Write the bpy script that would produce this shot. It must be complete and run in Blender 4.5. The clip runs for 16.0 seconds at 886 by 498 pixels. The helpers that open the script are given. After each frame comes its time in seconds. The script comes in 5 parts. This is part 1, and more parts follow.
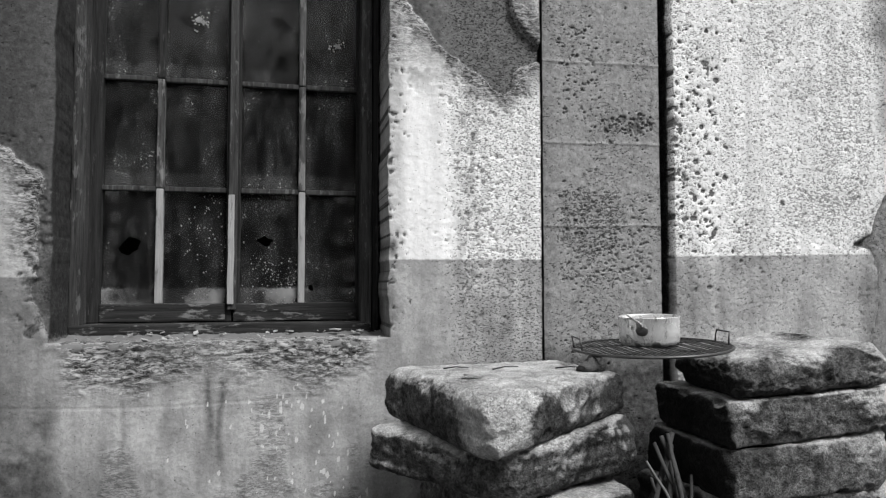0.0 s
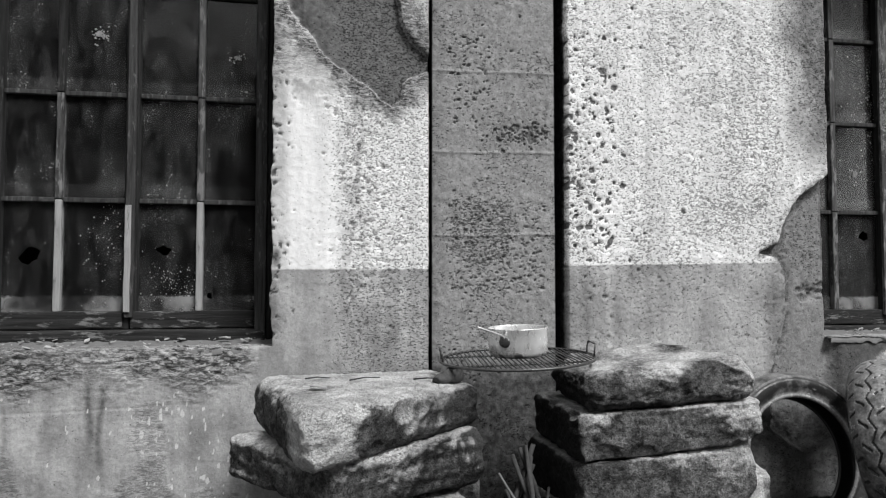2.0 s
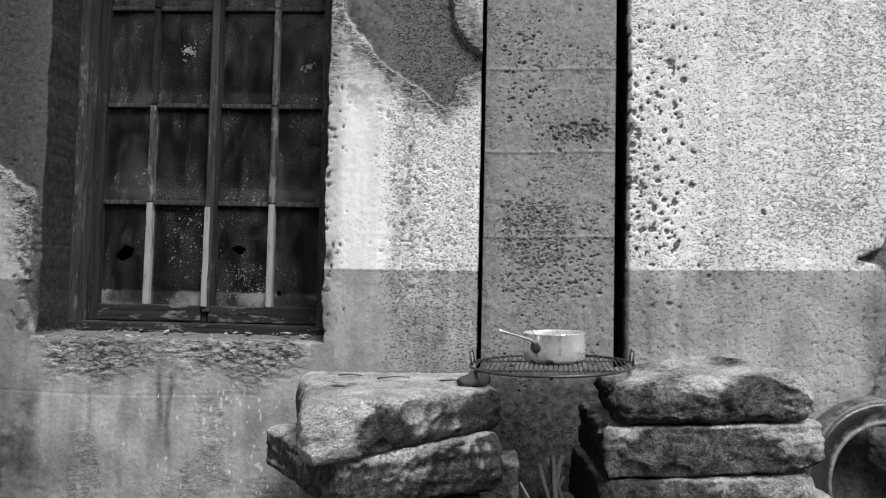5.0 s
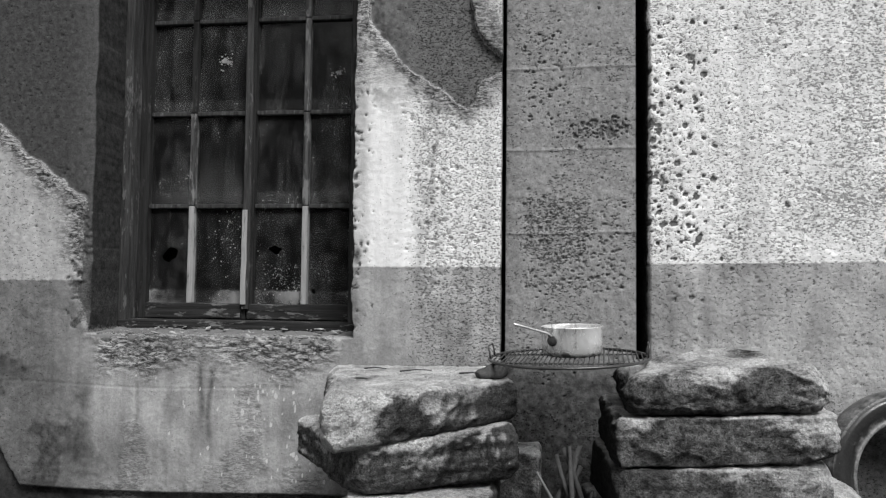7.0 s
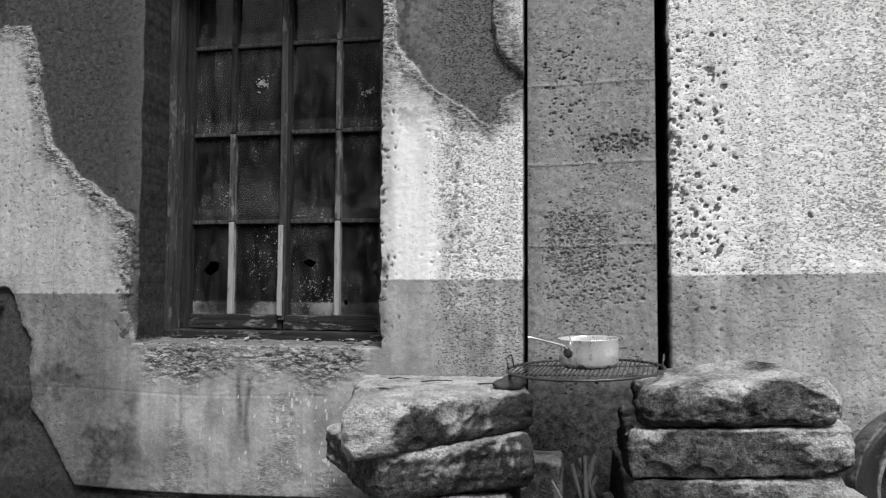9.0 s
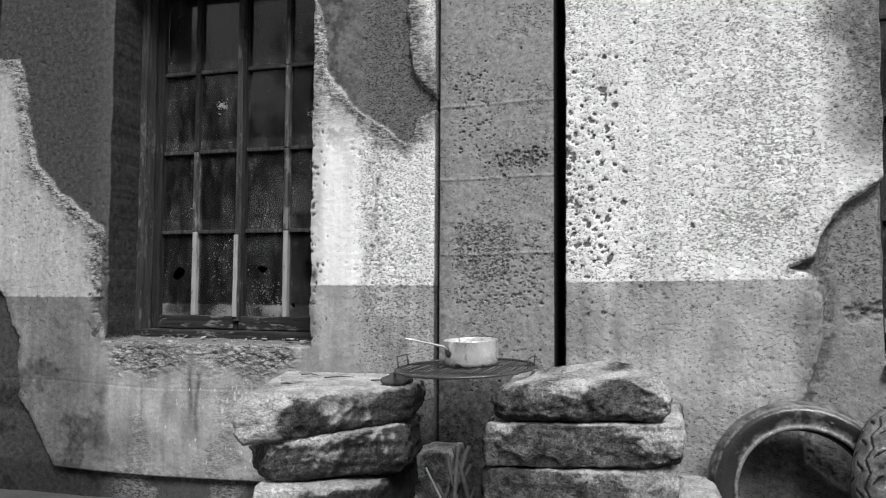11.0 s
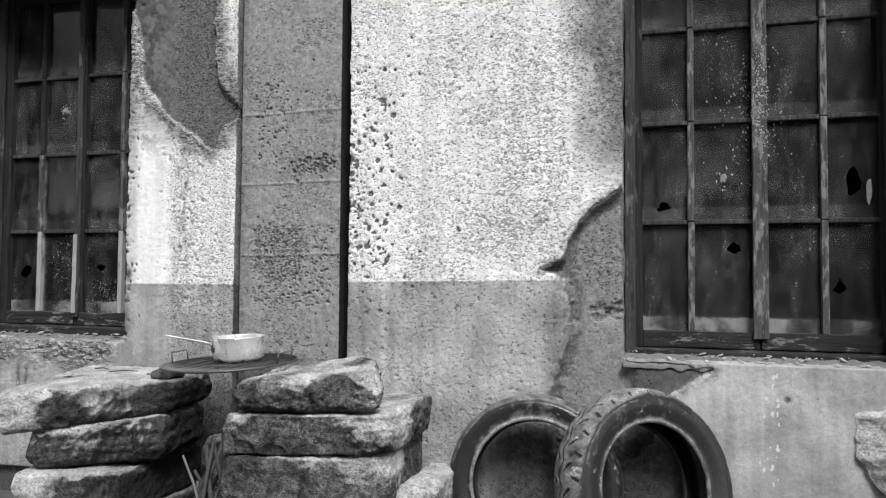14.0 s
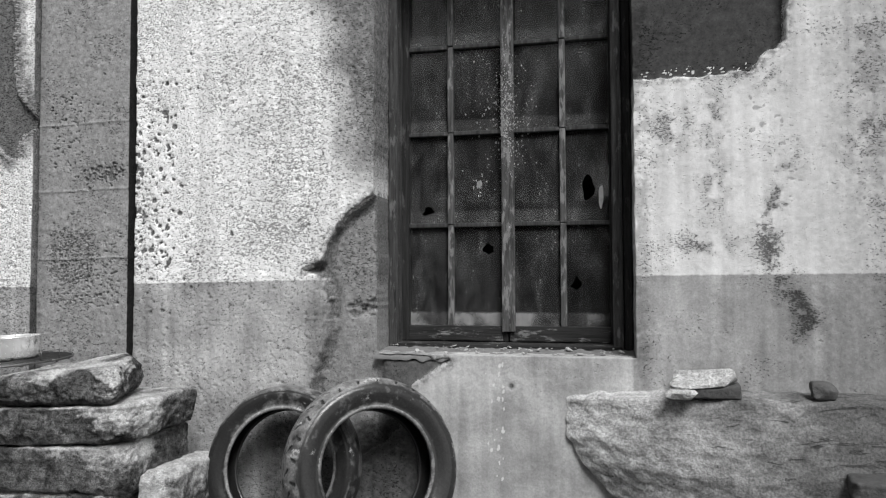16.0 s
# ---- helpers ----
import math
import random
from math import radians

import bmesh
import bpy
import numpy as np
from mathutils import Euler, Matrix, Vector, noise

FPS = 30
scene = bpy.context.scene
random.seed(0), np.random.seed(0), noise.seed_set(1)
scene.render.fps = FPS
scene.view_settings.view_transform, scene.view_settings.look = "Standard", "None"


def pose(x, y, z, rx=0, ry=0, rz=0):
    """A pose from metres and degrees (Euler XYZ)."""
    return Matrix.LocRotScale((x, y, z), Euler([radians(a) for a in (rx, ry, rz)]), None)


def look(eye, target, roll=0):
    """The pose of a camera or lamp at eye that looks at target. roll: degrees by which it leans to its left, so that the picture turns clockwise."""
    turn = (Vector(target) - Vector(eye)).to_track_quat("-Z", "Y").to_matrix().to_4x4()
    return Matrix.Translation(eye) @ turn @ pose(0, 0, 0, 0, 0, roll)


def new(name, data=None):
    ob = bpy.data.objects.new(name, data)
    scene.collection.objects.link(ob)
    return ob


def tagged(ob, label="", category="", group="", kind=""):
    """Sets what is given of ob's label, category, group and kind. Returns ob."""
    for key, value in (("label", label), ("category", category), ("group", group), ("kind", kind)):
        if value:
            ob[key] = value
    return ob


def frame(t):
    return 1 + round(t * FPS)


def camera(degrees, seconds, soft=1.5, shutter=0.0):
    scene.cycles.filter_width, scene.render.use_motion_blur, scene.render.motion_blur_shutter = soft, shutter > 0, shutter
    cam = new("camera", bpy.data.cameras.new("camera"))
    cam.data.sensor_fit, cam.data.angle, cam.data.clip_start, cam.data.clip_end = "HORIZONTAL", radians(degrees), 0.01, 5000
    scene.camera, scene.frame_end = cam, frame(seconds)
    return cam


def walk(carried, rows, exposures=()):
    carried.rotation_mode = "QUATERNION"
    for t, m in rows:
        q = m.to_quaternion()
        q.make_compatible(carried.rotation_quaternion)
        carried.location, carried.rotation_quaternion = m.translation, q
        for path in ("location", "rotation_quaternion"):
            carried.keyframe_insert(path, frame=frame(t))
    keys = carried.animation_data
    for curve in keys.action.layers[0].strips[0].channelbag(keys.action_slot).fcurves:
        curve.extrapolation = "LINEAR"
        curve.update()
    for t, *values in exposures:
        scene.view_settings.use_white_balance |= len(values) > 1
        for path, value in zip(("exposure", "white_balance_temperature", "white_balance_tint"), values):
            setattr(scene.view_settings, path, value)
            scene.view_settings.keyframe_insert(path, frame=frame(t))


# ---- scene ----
cam = camera(63.5, 16.0, soft=1.2)
PATH = [
    (0, (0.161, 0.056, 0.965), (0.594, 2.006, 1.061), -0.1),
    (0.5, (0.293, 0.049, 0.957), (0.697, 2.005, 1.05), -0.1),
    (1, (0.424, 0.024, 0.959), (0.815, 1.984, 1.054), -0.0),
    (1.5, (0.57, -0.031, 0.983), (0.945, 1.931, 1.072), -0.0),
    (2, (0.69, -0.072, 1.011), (1.041, 1.895, 1.099), 0.0),
    (2.5, (0.794, -0.061, 1.011), (1.1, 1.914, 1.098), 0.1),
    (3, (0.878, -0.017, 1.004), (1.118, 1.967, 1.088), 0.2),
    (3.5, (0.955, 0.017, 0.998), (1.096, 2.01, 1.084), 0.3),
    (4, (1.012, 0.001, 1.013), (1.059, 1.999, 1.102), 0.4),
    (4.2, (1.029, -0.011, 0.995), (1.047, 1.986, 1.102), 0.7),
    (6.5, (1.212, -0.141, 0.997), (0.988, 1.844, 1.092), 0.6),
    (7, (1.224, -0.14, 0.991), (0.985, 1.843, 1.086), 0.6),
    (7.5, (1.245, -0.144, 0.997), (0.988, 1.837, 1.087), 0.5),
    (8, (1.258, -0.159, 1.01), (0.977, 1.819, 1.103), 0.6),
    (8.2, (1.265, -0.167, 1.014), (0.971, 1.809, 1.111), 0.5),
    (10.3, (1.724, -0.299, 1.053), (1.196, 1.627, 1.155), 0.4),
    (10.5, (1.807, -0.312, 1.058), (1.272, 1.613, 1.158), 0.4),
    (11, (1.996, -0.33, 1.058), (1.45, 1.591, 1.157), 0.3),
    (11.5, (2.215, -0.325, 1.065), (1.663, 1.595, 1.159), 0.3),
    (12, (2.428, -0.328, 1.091), (1.88, 1.593, 1.181), 0.3),
    (12.5, (2.613, -0.342, 1.098), (2.069, 1.58, 1.187), 0.4),
    (13, (2.709, -0.35, 1.107), (2.165, 1.573, 1.193), 0.4),
    (13.5, (2.811, -0.323, 1.103), (2.272, 1.602, 1.18), 0.4),
    (14, (2.915, -0.262, 1.098), (2.377, 1.663, 1.174), 0.4),
    (14.5, (3.051, -0.218, 1.094), (2.512, 1.706, 1.177), 0.2),
    (15, (3.241, -0.238, 1.101), (2.709, 1.688, 1.182), 0.0),
    (15.5, (3.523, -0.279, 1.11), (3.018, 1.654, 1.194), -0.1),
    (15.7, (3.62, -0.292, 1.106), (3.143, 1.648, 1.188), -0.1),
    (16, (3.797, -0.288, 1.098), (3.36, 1.662, 1.175), -0.2),
]
walk(cam, [(t, look(eye, target, roll)) for t, eye, target, roll in PATH],
     exposures=[(0, 0.85), (3.5, 0.78), (6.5, 0.72), (8.2, 0.72), (11, 0.84), (13, 0.94), (14.5, 0.98), (16, 0.86)])

# ---- light ----
world = bpy.data.worlds.new("overcast_sky")
scene.world = world
world.use_nodes = True
wt = world.node_tree
sky = wt.nodes.new("ShaderNodeTexSky")
sky.sky_type = 'NISHITA'
sky.sun_disc = False
sky.sun_elevation = radians(55)
sky.sun_rotation = radians(150)
grey_sky = wt.nodes.new("ShaderNodeRGBToBW")
wt.links.new(sky.outputs[0], grey_sky.inputs[0])
wt.links.new(grey_sky.outputs[0], wt.nodes["Background"].inputs[0])
wt.nodes["Background"].inputs[1].default_value = 0.11
sun = new("sun", bpy.data.lights.new("sun", 'SUN'))
sun.data.energy = 2.28
sun.data.angle = radians(22)
sun.matrix_world = look((5.2, -4.0, 10.0), (1.6, 2.4, 0.6))


# ---- materials ----
class Nodes:
    """Short hand for building one node material."""

    def __init__(self, name):
        self.mat = bpy.data.materials.new(name)
        self.mat.use_nodes = True
        self.tree = self.mat.node_tree
        self.bsdf = self.tree.nodes["Principled BSDF"]
        self.out = self.tree.nodes["Material Output"]
        geo = self.tree.nodes.new("ShaderNodeNewGeometry")
        self.pos = geo.outputs["Position"]
        self.island = geo.outputs["Random Per Island"]

    def put(self, socket, value):
        if isinstance(value, bpy.types.NodeSocket):
            self.tree.links.new(value, socket)
        else:
            socket.default_value = value

    def local(self):
        return self.tree.nodes.new("ShaderNodeTexCoord").outputs["Object"]

    def rand(self):
        return self.tree.nodes.new("ShaderNodeObjectInfo").outputs["Random"]

    def noise(self, scale, detail=4.0, rough=0.6, at=None, stretch=None, warp=0.0):
        at = at or self.pos
        if stretch:
            m = self.tree.nodes.new("ShaderNodeMapping")
            self.put(m.inputs["Vector"], at)
            m.inputs["Scale"].default_value = stretch
            at = m.outputs[0]
        n = self.tree.nodes.new("ShaderNodeTexNoise")
        self.put(n.inputs["Vector"], at)
        n.inputs["Scale"].default_value = scale
        n.inputs["Detail"].default_value = detail
        n.inputs["Roughness"].default_value = rough
        n.inputs["Distortion"].default_value = warp
        return n.outputs[0]

    def cells(self, scale, at=None):
        n = self.tree.nodes.new("ShaderNodeTexVoronoi")
        self.put(n.inputs["Vector"], at or self.pos)
        n.inputs["Scale"].default_value = scale
        return n.outputs["Distance"]

    def attr(self, name):
        n = self.tree.nodes.new("ShaderNodeAttribute")
        n.attribute_name = name
        return n.outputs["Fac"]

    def math(self, op, a, b=0.0, c=None):
        n = self.tree.nodes.new("ShaderNodeMath")
        n.operation = op
        self.put(n.inputs[0], a)
        self.put(n.inputs[1], b)
        if c is not None:
            self.put(n.inputs[2], c)
        return n.outputs[0]

    def ramp(self, v, lo, hi, a=0.0, b=1.0):
        n = self.tree.nodes.new("ShaderNodeMapRange")
        self.put(n.inputs[0], v)
        for i, x in enumerate((lo, hi, a, b)):
            self.put(n.inputs[i + 1], x)
        return n.outputs[0]

    def mix(self, f, a, b):
        """a where f is 0, b where it is 1 (grey values)."""
        n = self.tree.nodes.new("ShaderNodeMix")
        self.put(n.inputs[0], f)
        self.put(n.inputs[2], a)
        self.put(n.inputs[3], b)
        return n.outputs[0]

    def split(self, v):
        n = self.tree.nodes.new("ShaderNodeSeparateXYZ")
        self.put(n.inputs[0], v)
        return n.outputs

    def grey(self, v):
        n = self.tree.nodes.new("ShaderNodeCombineColor")
        for i in range(3):
            self.put(n.inputs[i], v)
        return n.outputs[0]

    def finish(self, colour, rough=0.85, height=None, strength=0.5, distance=0.01, metal=0.0, spec=0.3):
        self.put(self.bsdf.inputs["Base Color"], self.grey(colour))
        self.put(self.bsdf.inputs["Roughness"], rough)
        self.put(self.bsdf.inputs["Metallic"], metal)
        self.put(self.bsdf.inputs["Specular IOR Level"], spec)
        if height is not None:
            b = self.tree.nodes.new("ShaderNodeBump")
            b.inputs["Strength"].default_value = strength
            b.inputs["Distance"].default_value = distance
            self.put(b.inputs["Height"], height)
            self.tree.links.new(b.outputs[0], self.bsdf.inputs["Normal"])
        return self.mat


def mat_wall():
    k = Nodes("weathered_plaster")
    coat, line, pit, stain_shade = k.attr("coat"), k.attr("line"), k.attr("pit"), k.attr("stain_shade")
    speck, tone, smooth = k.attr("speck"), k.attr("tone"), k.attr("smoothness")
    fine = k.noise(120, 5, 0.65)
    mid = k.noise(38, 5, 0.6)
    broad = k.noise(5, 4, 0.55)
    dash = k.noise(128, 3, 0.6, stretch=(0.72, 1.0, 1.3), warp=0.25)
    streak = k.noise(22, 3, 0.5, stretch=(1.0, 1.0, 0.06))
    jag = k.math('MULTIPLY', k.math('SUBTRACT', fine, 0.5), 0.022)
    coat_on = k.ramp(k.math('ADD', coat, jag), -0.0015, 0.0015)
    over = k.ramp(k.math('ADD', line, k.math('MULTIPLY', k.math('SUBTRACT', mid, 0.5), 0.012)), -0.003, 0.003)
    white = k.ramp(streak, 0.3, 0.7, 0.72, 0.9)
    white = k.math('MULTIPLY', white, k.ramp(broad, 0.3, 0.7, 0.88, 1.05))
    dado = k.ramp(streak, 0.3, 0.72, 0.3, 0.44)
    dado = k.math('MULTIPLY', dado, k.ramp(broad, 0.3, 0.7, 0.7, 1.3))
    dado = k.math('MULTIPLY', dado, k.ramp(fine, 0.3, 0.7, 0.82, 1.14))
    coloured = k.mix(over, dado, white)
    coloured = k.math('MULTIPLY', coloured, k.ramp(mid, 0.3, 0.7, 0.92, 1.04))
    bare = k.math('MULTIPLY', k.ramp(mid, 0.3, 0.72, 0.75, 1.25), tone)
    bare = k.math('MULTIPLY', bare, k.ramp(fine, 0.3, 0.7, 0.75, 1.2))
    col = k.mix(coat_on, bare, coloured)
    # crumbled rim of the coat
    rim = k.math('SUBTRACT', 1.0, k.ramp(k.math('ABSOLUTE', k.math('ADD', coat, -0.012)), 0.008, 0.03))
    rim = k.math('MULTIPLY', rim, k.ramp(mid, 0.42, 0.58))
    col = k.mix(k.math('MULTIPLY', rim, 0.75), col, k.math('MULTIPLY', fine, 0.3))
    # small open pores, where the coat is pitted
    s = k.ramp(k.math('ADD', dash, k.math('MULTIPLY', speck, 0.2)), 0.69, 0.735)
    col = k.mix(k.math('MULTIPLY', s, k.ramp(coat_on, 0.0, 1.0, 0.85, 0.76)), col, k.math('MULTIPLY', col, 0.22))
    p = k.ramp(k.math('ADD', pit, k.math('MULTIPLY', k.math('SUBTRACT', mid, 0.5), 0.5)), 0.36, 0.75)
    col = k.mix(p, col, k.ramp(fine, 0.3, 0.7, 0.05, 0.23))
    # darkens for stains, and for shade put into the wall's colour
    col = k.math('MULTIPLY', col, k.math('SUBTRACT', 1.0, k.math('MULTIPLY', stain_shade, k.ramp(mid, 0.3, 0.7, 0.95, 0.72))))
    flaky = k.attr("flaky")
    flakes = k.noise(80, 5, 0.7, stretch=(0.5, 1.0, 1.6), warp=0.9)
    layered = k.math('MULTIPLY', k.ramp(flakes, 0.44, 0.57, 0.04, 0.44), k.ramp(broad, 0.35, 0.65, 0.7, 1.3))
    col = k.mix(k.math('MULTIPLY', flaky, 0.9), col, layered)
    splash = k.attr("splash")
    col = k.mix(k.ramp(k.math('ADD', splash, k.math('MULTIPLY', k.math('SUBTRACT', fine, 0.5), 0.6)), 0.4, 0.55, 0.0, 0.8), col, 0.62)
    h = k.math('ADD', k.math('MULTIPLY', fine, 0.35), k.math('MULTIPLY', mid, 0.36))
    h = k.math('SUBTRACT', h, k.math('MULTIPLY', s, 0.8))
    h = k.math('ADD', h, k.math('MULTIPLY', k.math('MULTIPLY', flaky, flakes), 1.6))
    h = k.math('MULTIPLY', h, k.math('SUBTRACT', 1.0, smooth))
    return k.finish(col, 0.92, h, 0.64, 0.012, spec=0.15)


def mat_stone():
    k = Nodes("sandstone")
    fine, mid, broad = k.noise(170, 5, 0.7), k.noise(42, 6, 0.7), k.noise(11, 5, 0.65, warp=0.6)
    grit = k.noise(90, 4, 0.6, stretch=(1.0, 1.0, 1.8))
    col = k.ramp(broad, 0.36, 0.64, 0.05, 0.19)
    col = k.math('MULTIPLY', col, k.ramp(mid, 0.32, 0.68, 0.45, 1.55))
    col = k.math('MULTIPLY', col, k.ramp(fine, 0.34, 0.66, 0.55, 1.45))
    pale = k.ramp(k.math('ADD', k.attr("crust_light"), k.math('MULTIPLY', k.math('SUBTRACT', mid, 0.5), 1.1)), 0.3, 0.9)
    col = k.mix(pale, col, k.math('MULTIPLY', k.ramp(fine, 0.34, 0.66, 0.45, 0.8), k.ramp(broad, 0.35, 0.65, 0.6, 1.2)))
    hole = k.ramp(grit, 0.55, 0.62)
    col = k.mix(k.math('MULTIPLY', hole, k.ramp(pale, 0.0, 1.0, 0.55, 0.3)), col, k.math('MULTIPLY', col, 0.3))
    soot = k.attr("soot")
    soot = k.ramp(k.math('ADD', soot, k.math('MULTIPLY', k.math('SUBTRACT', mid, 0.5), 0.4)), 0.12, 0.85)
    col = k.mix(k.math('MULTIPLY', soot, 0.9), col, k.ramp(fine, 0.3, 0.7, 0.008, 0.03))
    h = k.math('ADD', k.math('MULTIPLY', fine, 0.3), k.math('ADD', mid, k.math('MULTIPLY', broad, 0.8)))
    h = k.math('SUBTRACT', h, k.math('MULTIPLY', hole, 0.35))
    return k.finish(col, 0.94, h, 1.0, 0.022, spec=0.12)


def mat_wood(name, dark, light, wear, along=(1.0, 1.0, 0.07)):
    k = Nodes(name)
    grain = k.noise(75, 5, 0.7, stretch=along)
    flake = k.noise(45, 5, 0.7, stretch=tuple(0.25 if a < 0.5 else 1.0 for a in along))
    broad = k.noise(6, 3)
    col = k.ramp(grain, 0.35, 0.68, dark * 0.4, dark * 1.8)
    worn = k.ramp(k.math('ADD', flake, k.math('MULTIPLY', k.math('SUBTRACT', broad, 0.5), 0.5)), 0.62 - wear, 0.7 - wear)
    col = k.mix(worn, col, k.ramp(grain, 0.3, 0.7, light * 0.7, light * 1.15))
    return k.finish(col, 0.8, k.math('ADD', grain, k.math('MULTIPLY', worn, 0.4)), 0.6, 0.006, spec=0.25)


def mat_glass():
    """Old dusty window glass: clear, mirrored by its gloss, with a film of dirt."""
    k = Nodes("dusty_glass")
    t = k.tree
    at = k.local()
    x, y, z = k.split(at)[:3]
    film = k.noise(15, 6, 0.7, stretch=(1.0, 1.0, 0.35), warp=0.2)
    drops = k.noise(130, 3, 0.5)
    wipe = k.noise(18, 4, 0.6, stretch=(1.0, 1.0, 0.2))
    lowest = k.ramp(k.split(k.pos)[2], 1.0, 1.25, 1.0, 0.07)
    low = k.ramp(k.math('ADD', z, k.math('MULTIPLY', k.math('SUBTRACT', k.noise(60, 4), 0.5), 0.02)), 0.055, 0.066, 1.0, 0.0)
    grain = k.noise(240, 3, 0.7)
    dust = k.math('MULTIPLY', k.math('MULTIPLY', k.ramp(film, 0.42, 0.75), k.ramp(grain, 0.35, 0.65, 0.3, 1.7)), k.ramp(wipe, 0.35, 0.7, 0.03, 0.25))
    spots = k.math('MULTIPLY', k.ramp(drops, 0.62, 0.68), k.ramp(film, 0.48, 0.6, 0.0, 0.7))
    amount = k.math('MAXIMUM', k.math('MAXIMUM', k.math('MULTIPLY', k.math('MULTIPLY', low, lowest), k.ramp(k.noise(7, 3, 0.5), 0.42, 0.6, 0.05, 0.62)), spots), k.math('ADD', dust, k.math('MULTIPLY', k.ramp(k.split(k.pos)[0], 1.5, 2.5, 0.045, 0.105), k.ramp(grain, 0.35, 0.65, 0.5, 1.5))))
    clear = t.nodes.new("ShaderNodeBsdfTransparent")
    clear.inputs[0].default_value = (0.55, 0.55, 0.55, 1)
    gloss = t.nodes.new("ShaderNodeBsdfGlossy")
    gloss.inputs["Roughness"].default_value = 0.05
    gloss.inputs["Color"].default_value = (0.75, 0.75, 0.75, 1)
    b = t.nodes.new("ShaderNodeBump")
    b.inputs["Strength"].default_value = 0.04
    b.inputs["Distance"].default_value = 0.002
    k.put(b.inputs["Height"], k.noise(10, 2))
    t.links.new(b.outputs[0], gloss.inputs["Normal"])
    fres = t.nodes.new("ShaderNodeFresnel")
    fres.inputs[0].default_value = 1.5
    first = t.nodes.new("ShaderNodeMixShader")
    t.links.new(fres.outputs[0], first.inputs[0])
    t.links.new(clear.outputs[0], first.inputs[1])
    t.links.new(gloss.outputs[0], first.inputs[2])
    dirt = t.nodes.new("ShaderNodeBsdfDiffuse")
    k.put(dirt.inputs[0], k.grey(k.math('ADD', k.ramp(film, 0.3, 0.7, 0.06, 0.2), k.math('MULTIPLY', k.math('MAXIMUM', low, spots), 0.16))))
    second = t.nodes.new("ShaderNodeMixShader")
    k.put(second.inputs[0], amount)
    t.links.new(first.outputs[0], second.inputs[1])
    t.links.new(dirt.outputs[0], second.inputs[2])
    t.links.new(second.outputs[0], k.out.inputs[0])
    return k.mat


def mat_plain(name, lo, hi, scale, rough=0.85, metal=0.0, bump=0.4, distance=0.004, spec=0.3):
    k = Nodes(name)
    a, b = k.noise(scale, 5, 0.65), k.noise(scale * 0.12, 4, 0.6)
    col = k.mix(k.math('MULTIPLY', k.math('ADD', a, b), 0.5), lo - (hi - lo) * 0.6, hi + (hi - lo) * 0.6)
    col = k.math('MAXIMUM', col, lo * 0.5)
    r = k.ramp(b, 0.3, 0.7, max(rough - 0.12, 0.05), min(rough + 0.12, 1.0))
    return k.finish(col, r, a, bump, distance, metal, spec)


def mat_pan():
    k = Nodes("old_aluminium")
    at = k.local()
    z = k.split(at)[2]
    fine, mid = k.noise(90, 5, 0.7), k.noise(26, 4, 0.6, at=at)
    soot = k.ramp(k.math('ADD', z, k.math('MULTIPLY', k.math('SUBTRACT', mid, 0.5), 0.13)), 0.0, 0.022, 1.0, 0.0)
    # dark smudges, with streaks of reflection painted in among them
    spot = k.ramp(k.noise(48, 5, 0.7, at=at, stretch=(1.0, 1.0, 0.45)), 0.55, 0.61, 0.0, 0.88)
    soot = k.math('MAXIMUM', soot, spot)
    col = k.mix(soot, k.ramp(mid, 0.3, 0.7, 0.86, 0.97), 0.1)
    return k.finish(col, k.mix(soot, 0.24, 0.6), fine, 0.15, 0.002, k.mix(soot, 0.64, 0.1))


def mat_tyre():
    k = Nodes("dusty_rubber")
    fine, mid, broad = k.noise(110, 4, 0.6), k.noise(28, 4, 0.6), k.noise(7, 4, 0.6)
    dust = k.ramp(k.math('ADD', k.math('ADD', k.math('MULTIPLY', mid, 0.5), k.math('MULTIPLY', broad, 0.5)), k.attr("dust")), 0.56, 0.92)
    dust = k.math('MULTIPLY', dust, k.ramp(fine, 0.3, 0.65, 0.45, 1.3))
    col = k.mix(dust, k.ramp(fine, 0.3, 0.7, 0.012, 0.026), 0.27)
    mark = k.ramp(k.math('ADD', k.noise(16, 5, 0.7), k.math('MULTIPLY', k.attr("dust"), 0.25)), 0.65, 0.71)
    col = k.mix(k.math('MULTIPLY', mark, k.ramp(fine, 0.4, 0.6)), col, 0.5)
    return k.finish(col, k.mix(dust, 0.28, 0.75), fine, 0.3, 0.003, spec=0.5)


WALL = mat_wall()
STONE = mat_stone()
WOOD_DARK = mat_wood("dark_weathered_wood", 0.016, 0.07, 0.0)
WOOD_POST = mat_wood("grey_weathered_wood", 0.04, 0.13, 0.04)
WOOD_PALE = mat_wood("flaking_pale_paint", 0.15, 0.34, 0.28)
WOOD_BLACK = mat_wood("rotten_dark_wood", 0.02, 0.17, 0.06, (0.05, 1.0, 1.0))
WOOD_FLAKED = mat_wood("speckled_flaking_wood", 0.06, 0.2, 0.1)
GLASS = mat_glass()
# near-black colour stands in for the missing light in room and slot
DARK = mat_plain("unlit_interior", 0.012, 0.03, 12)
CONCRETE = mat_plain("old_concrete", 0.1, 0.2, 40, 0.95)
GROUND = mat_plain("trodden_earth", 0.04, 0.1, 30, 0.95, bump=0.8, distance=0.02)
IRON = mat_plain("burnt_iron", 0.045, 0.14, 90, 0.36, 0.6)
PAN = mat_pan()
TYRE = mat_tyre()
CHAR = mat_plain("charred_stick", 0.02, 0.09, 60, 0.9)
BARK = mat_plain("grey_stick", 0.07, 0.2, 60, 0.9)
CHIP = mat_plain("paint_chip", 0.2, 0.5, 60, 0.85)
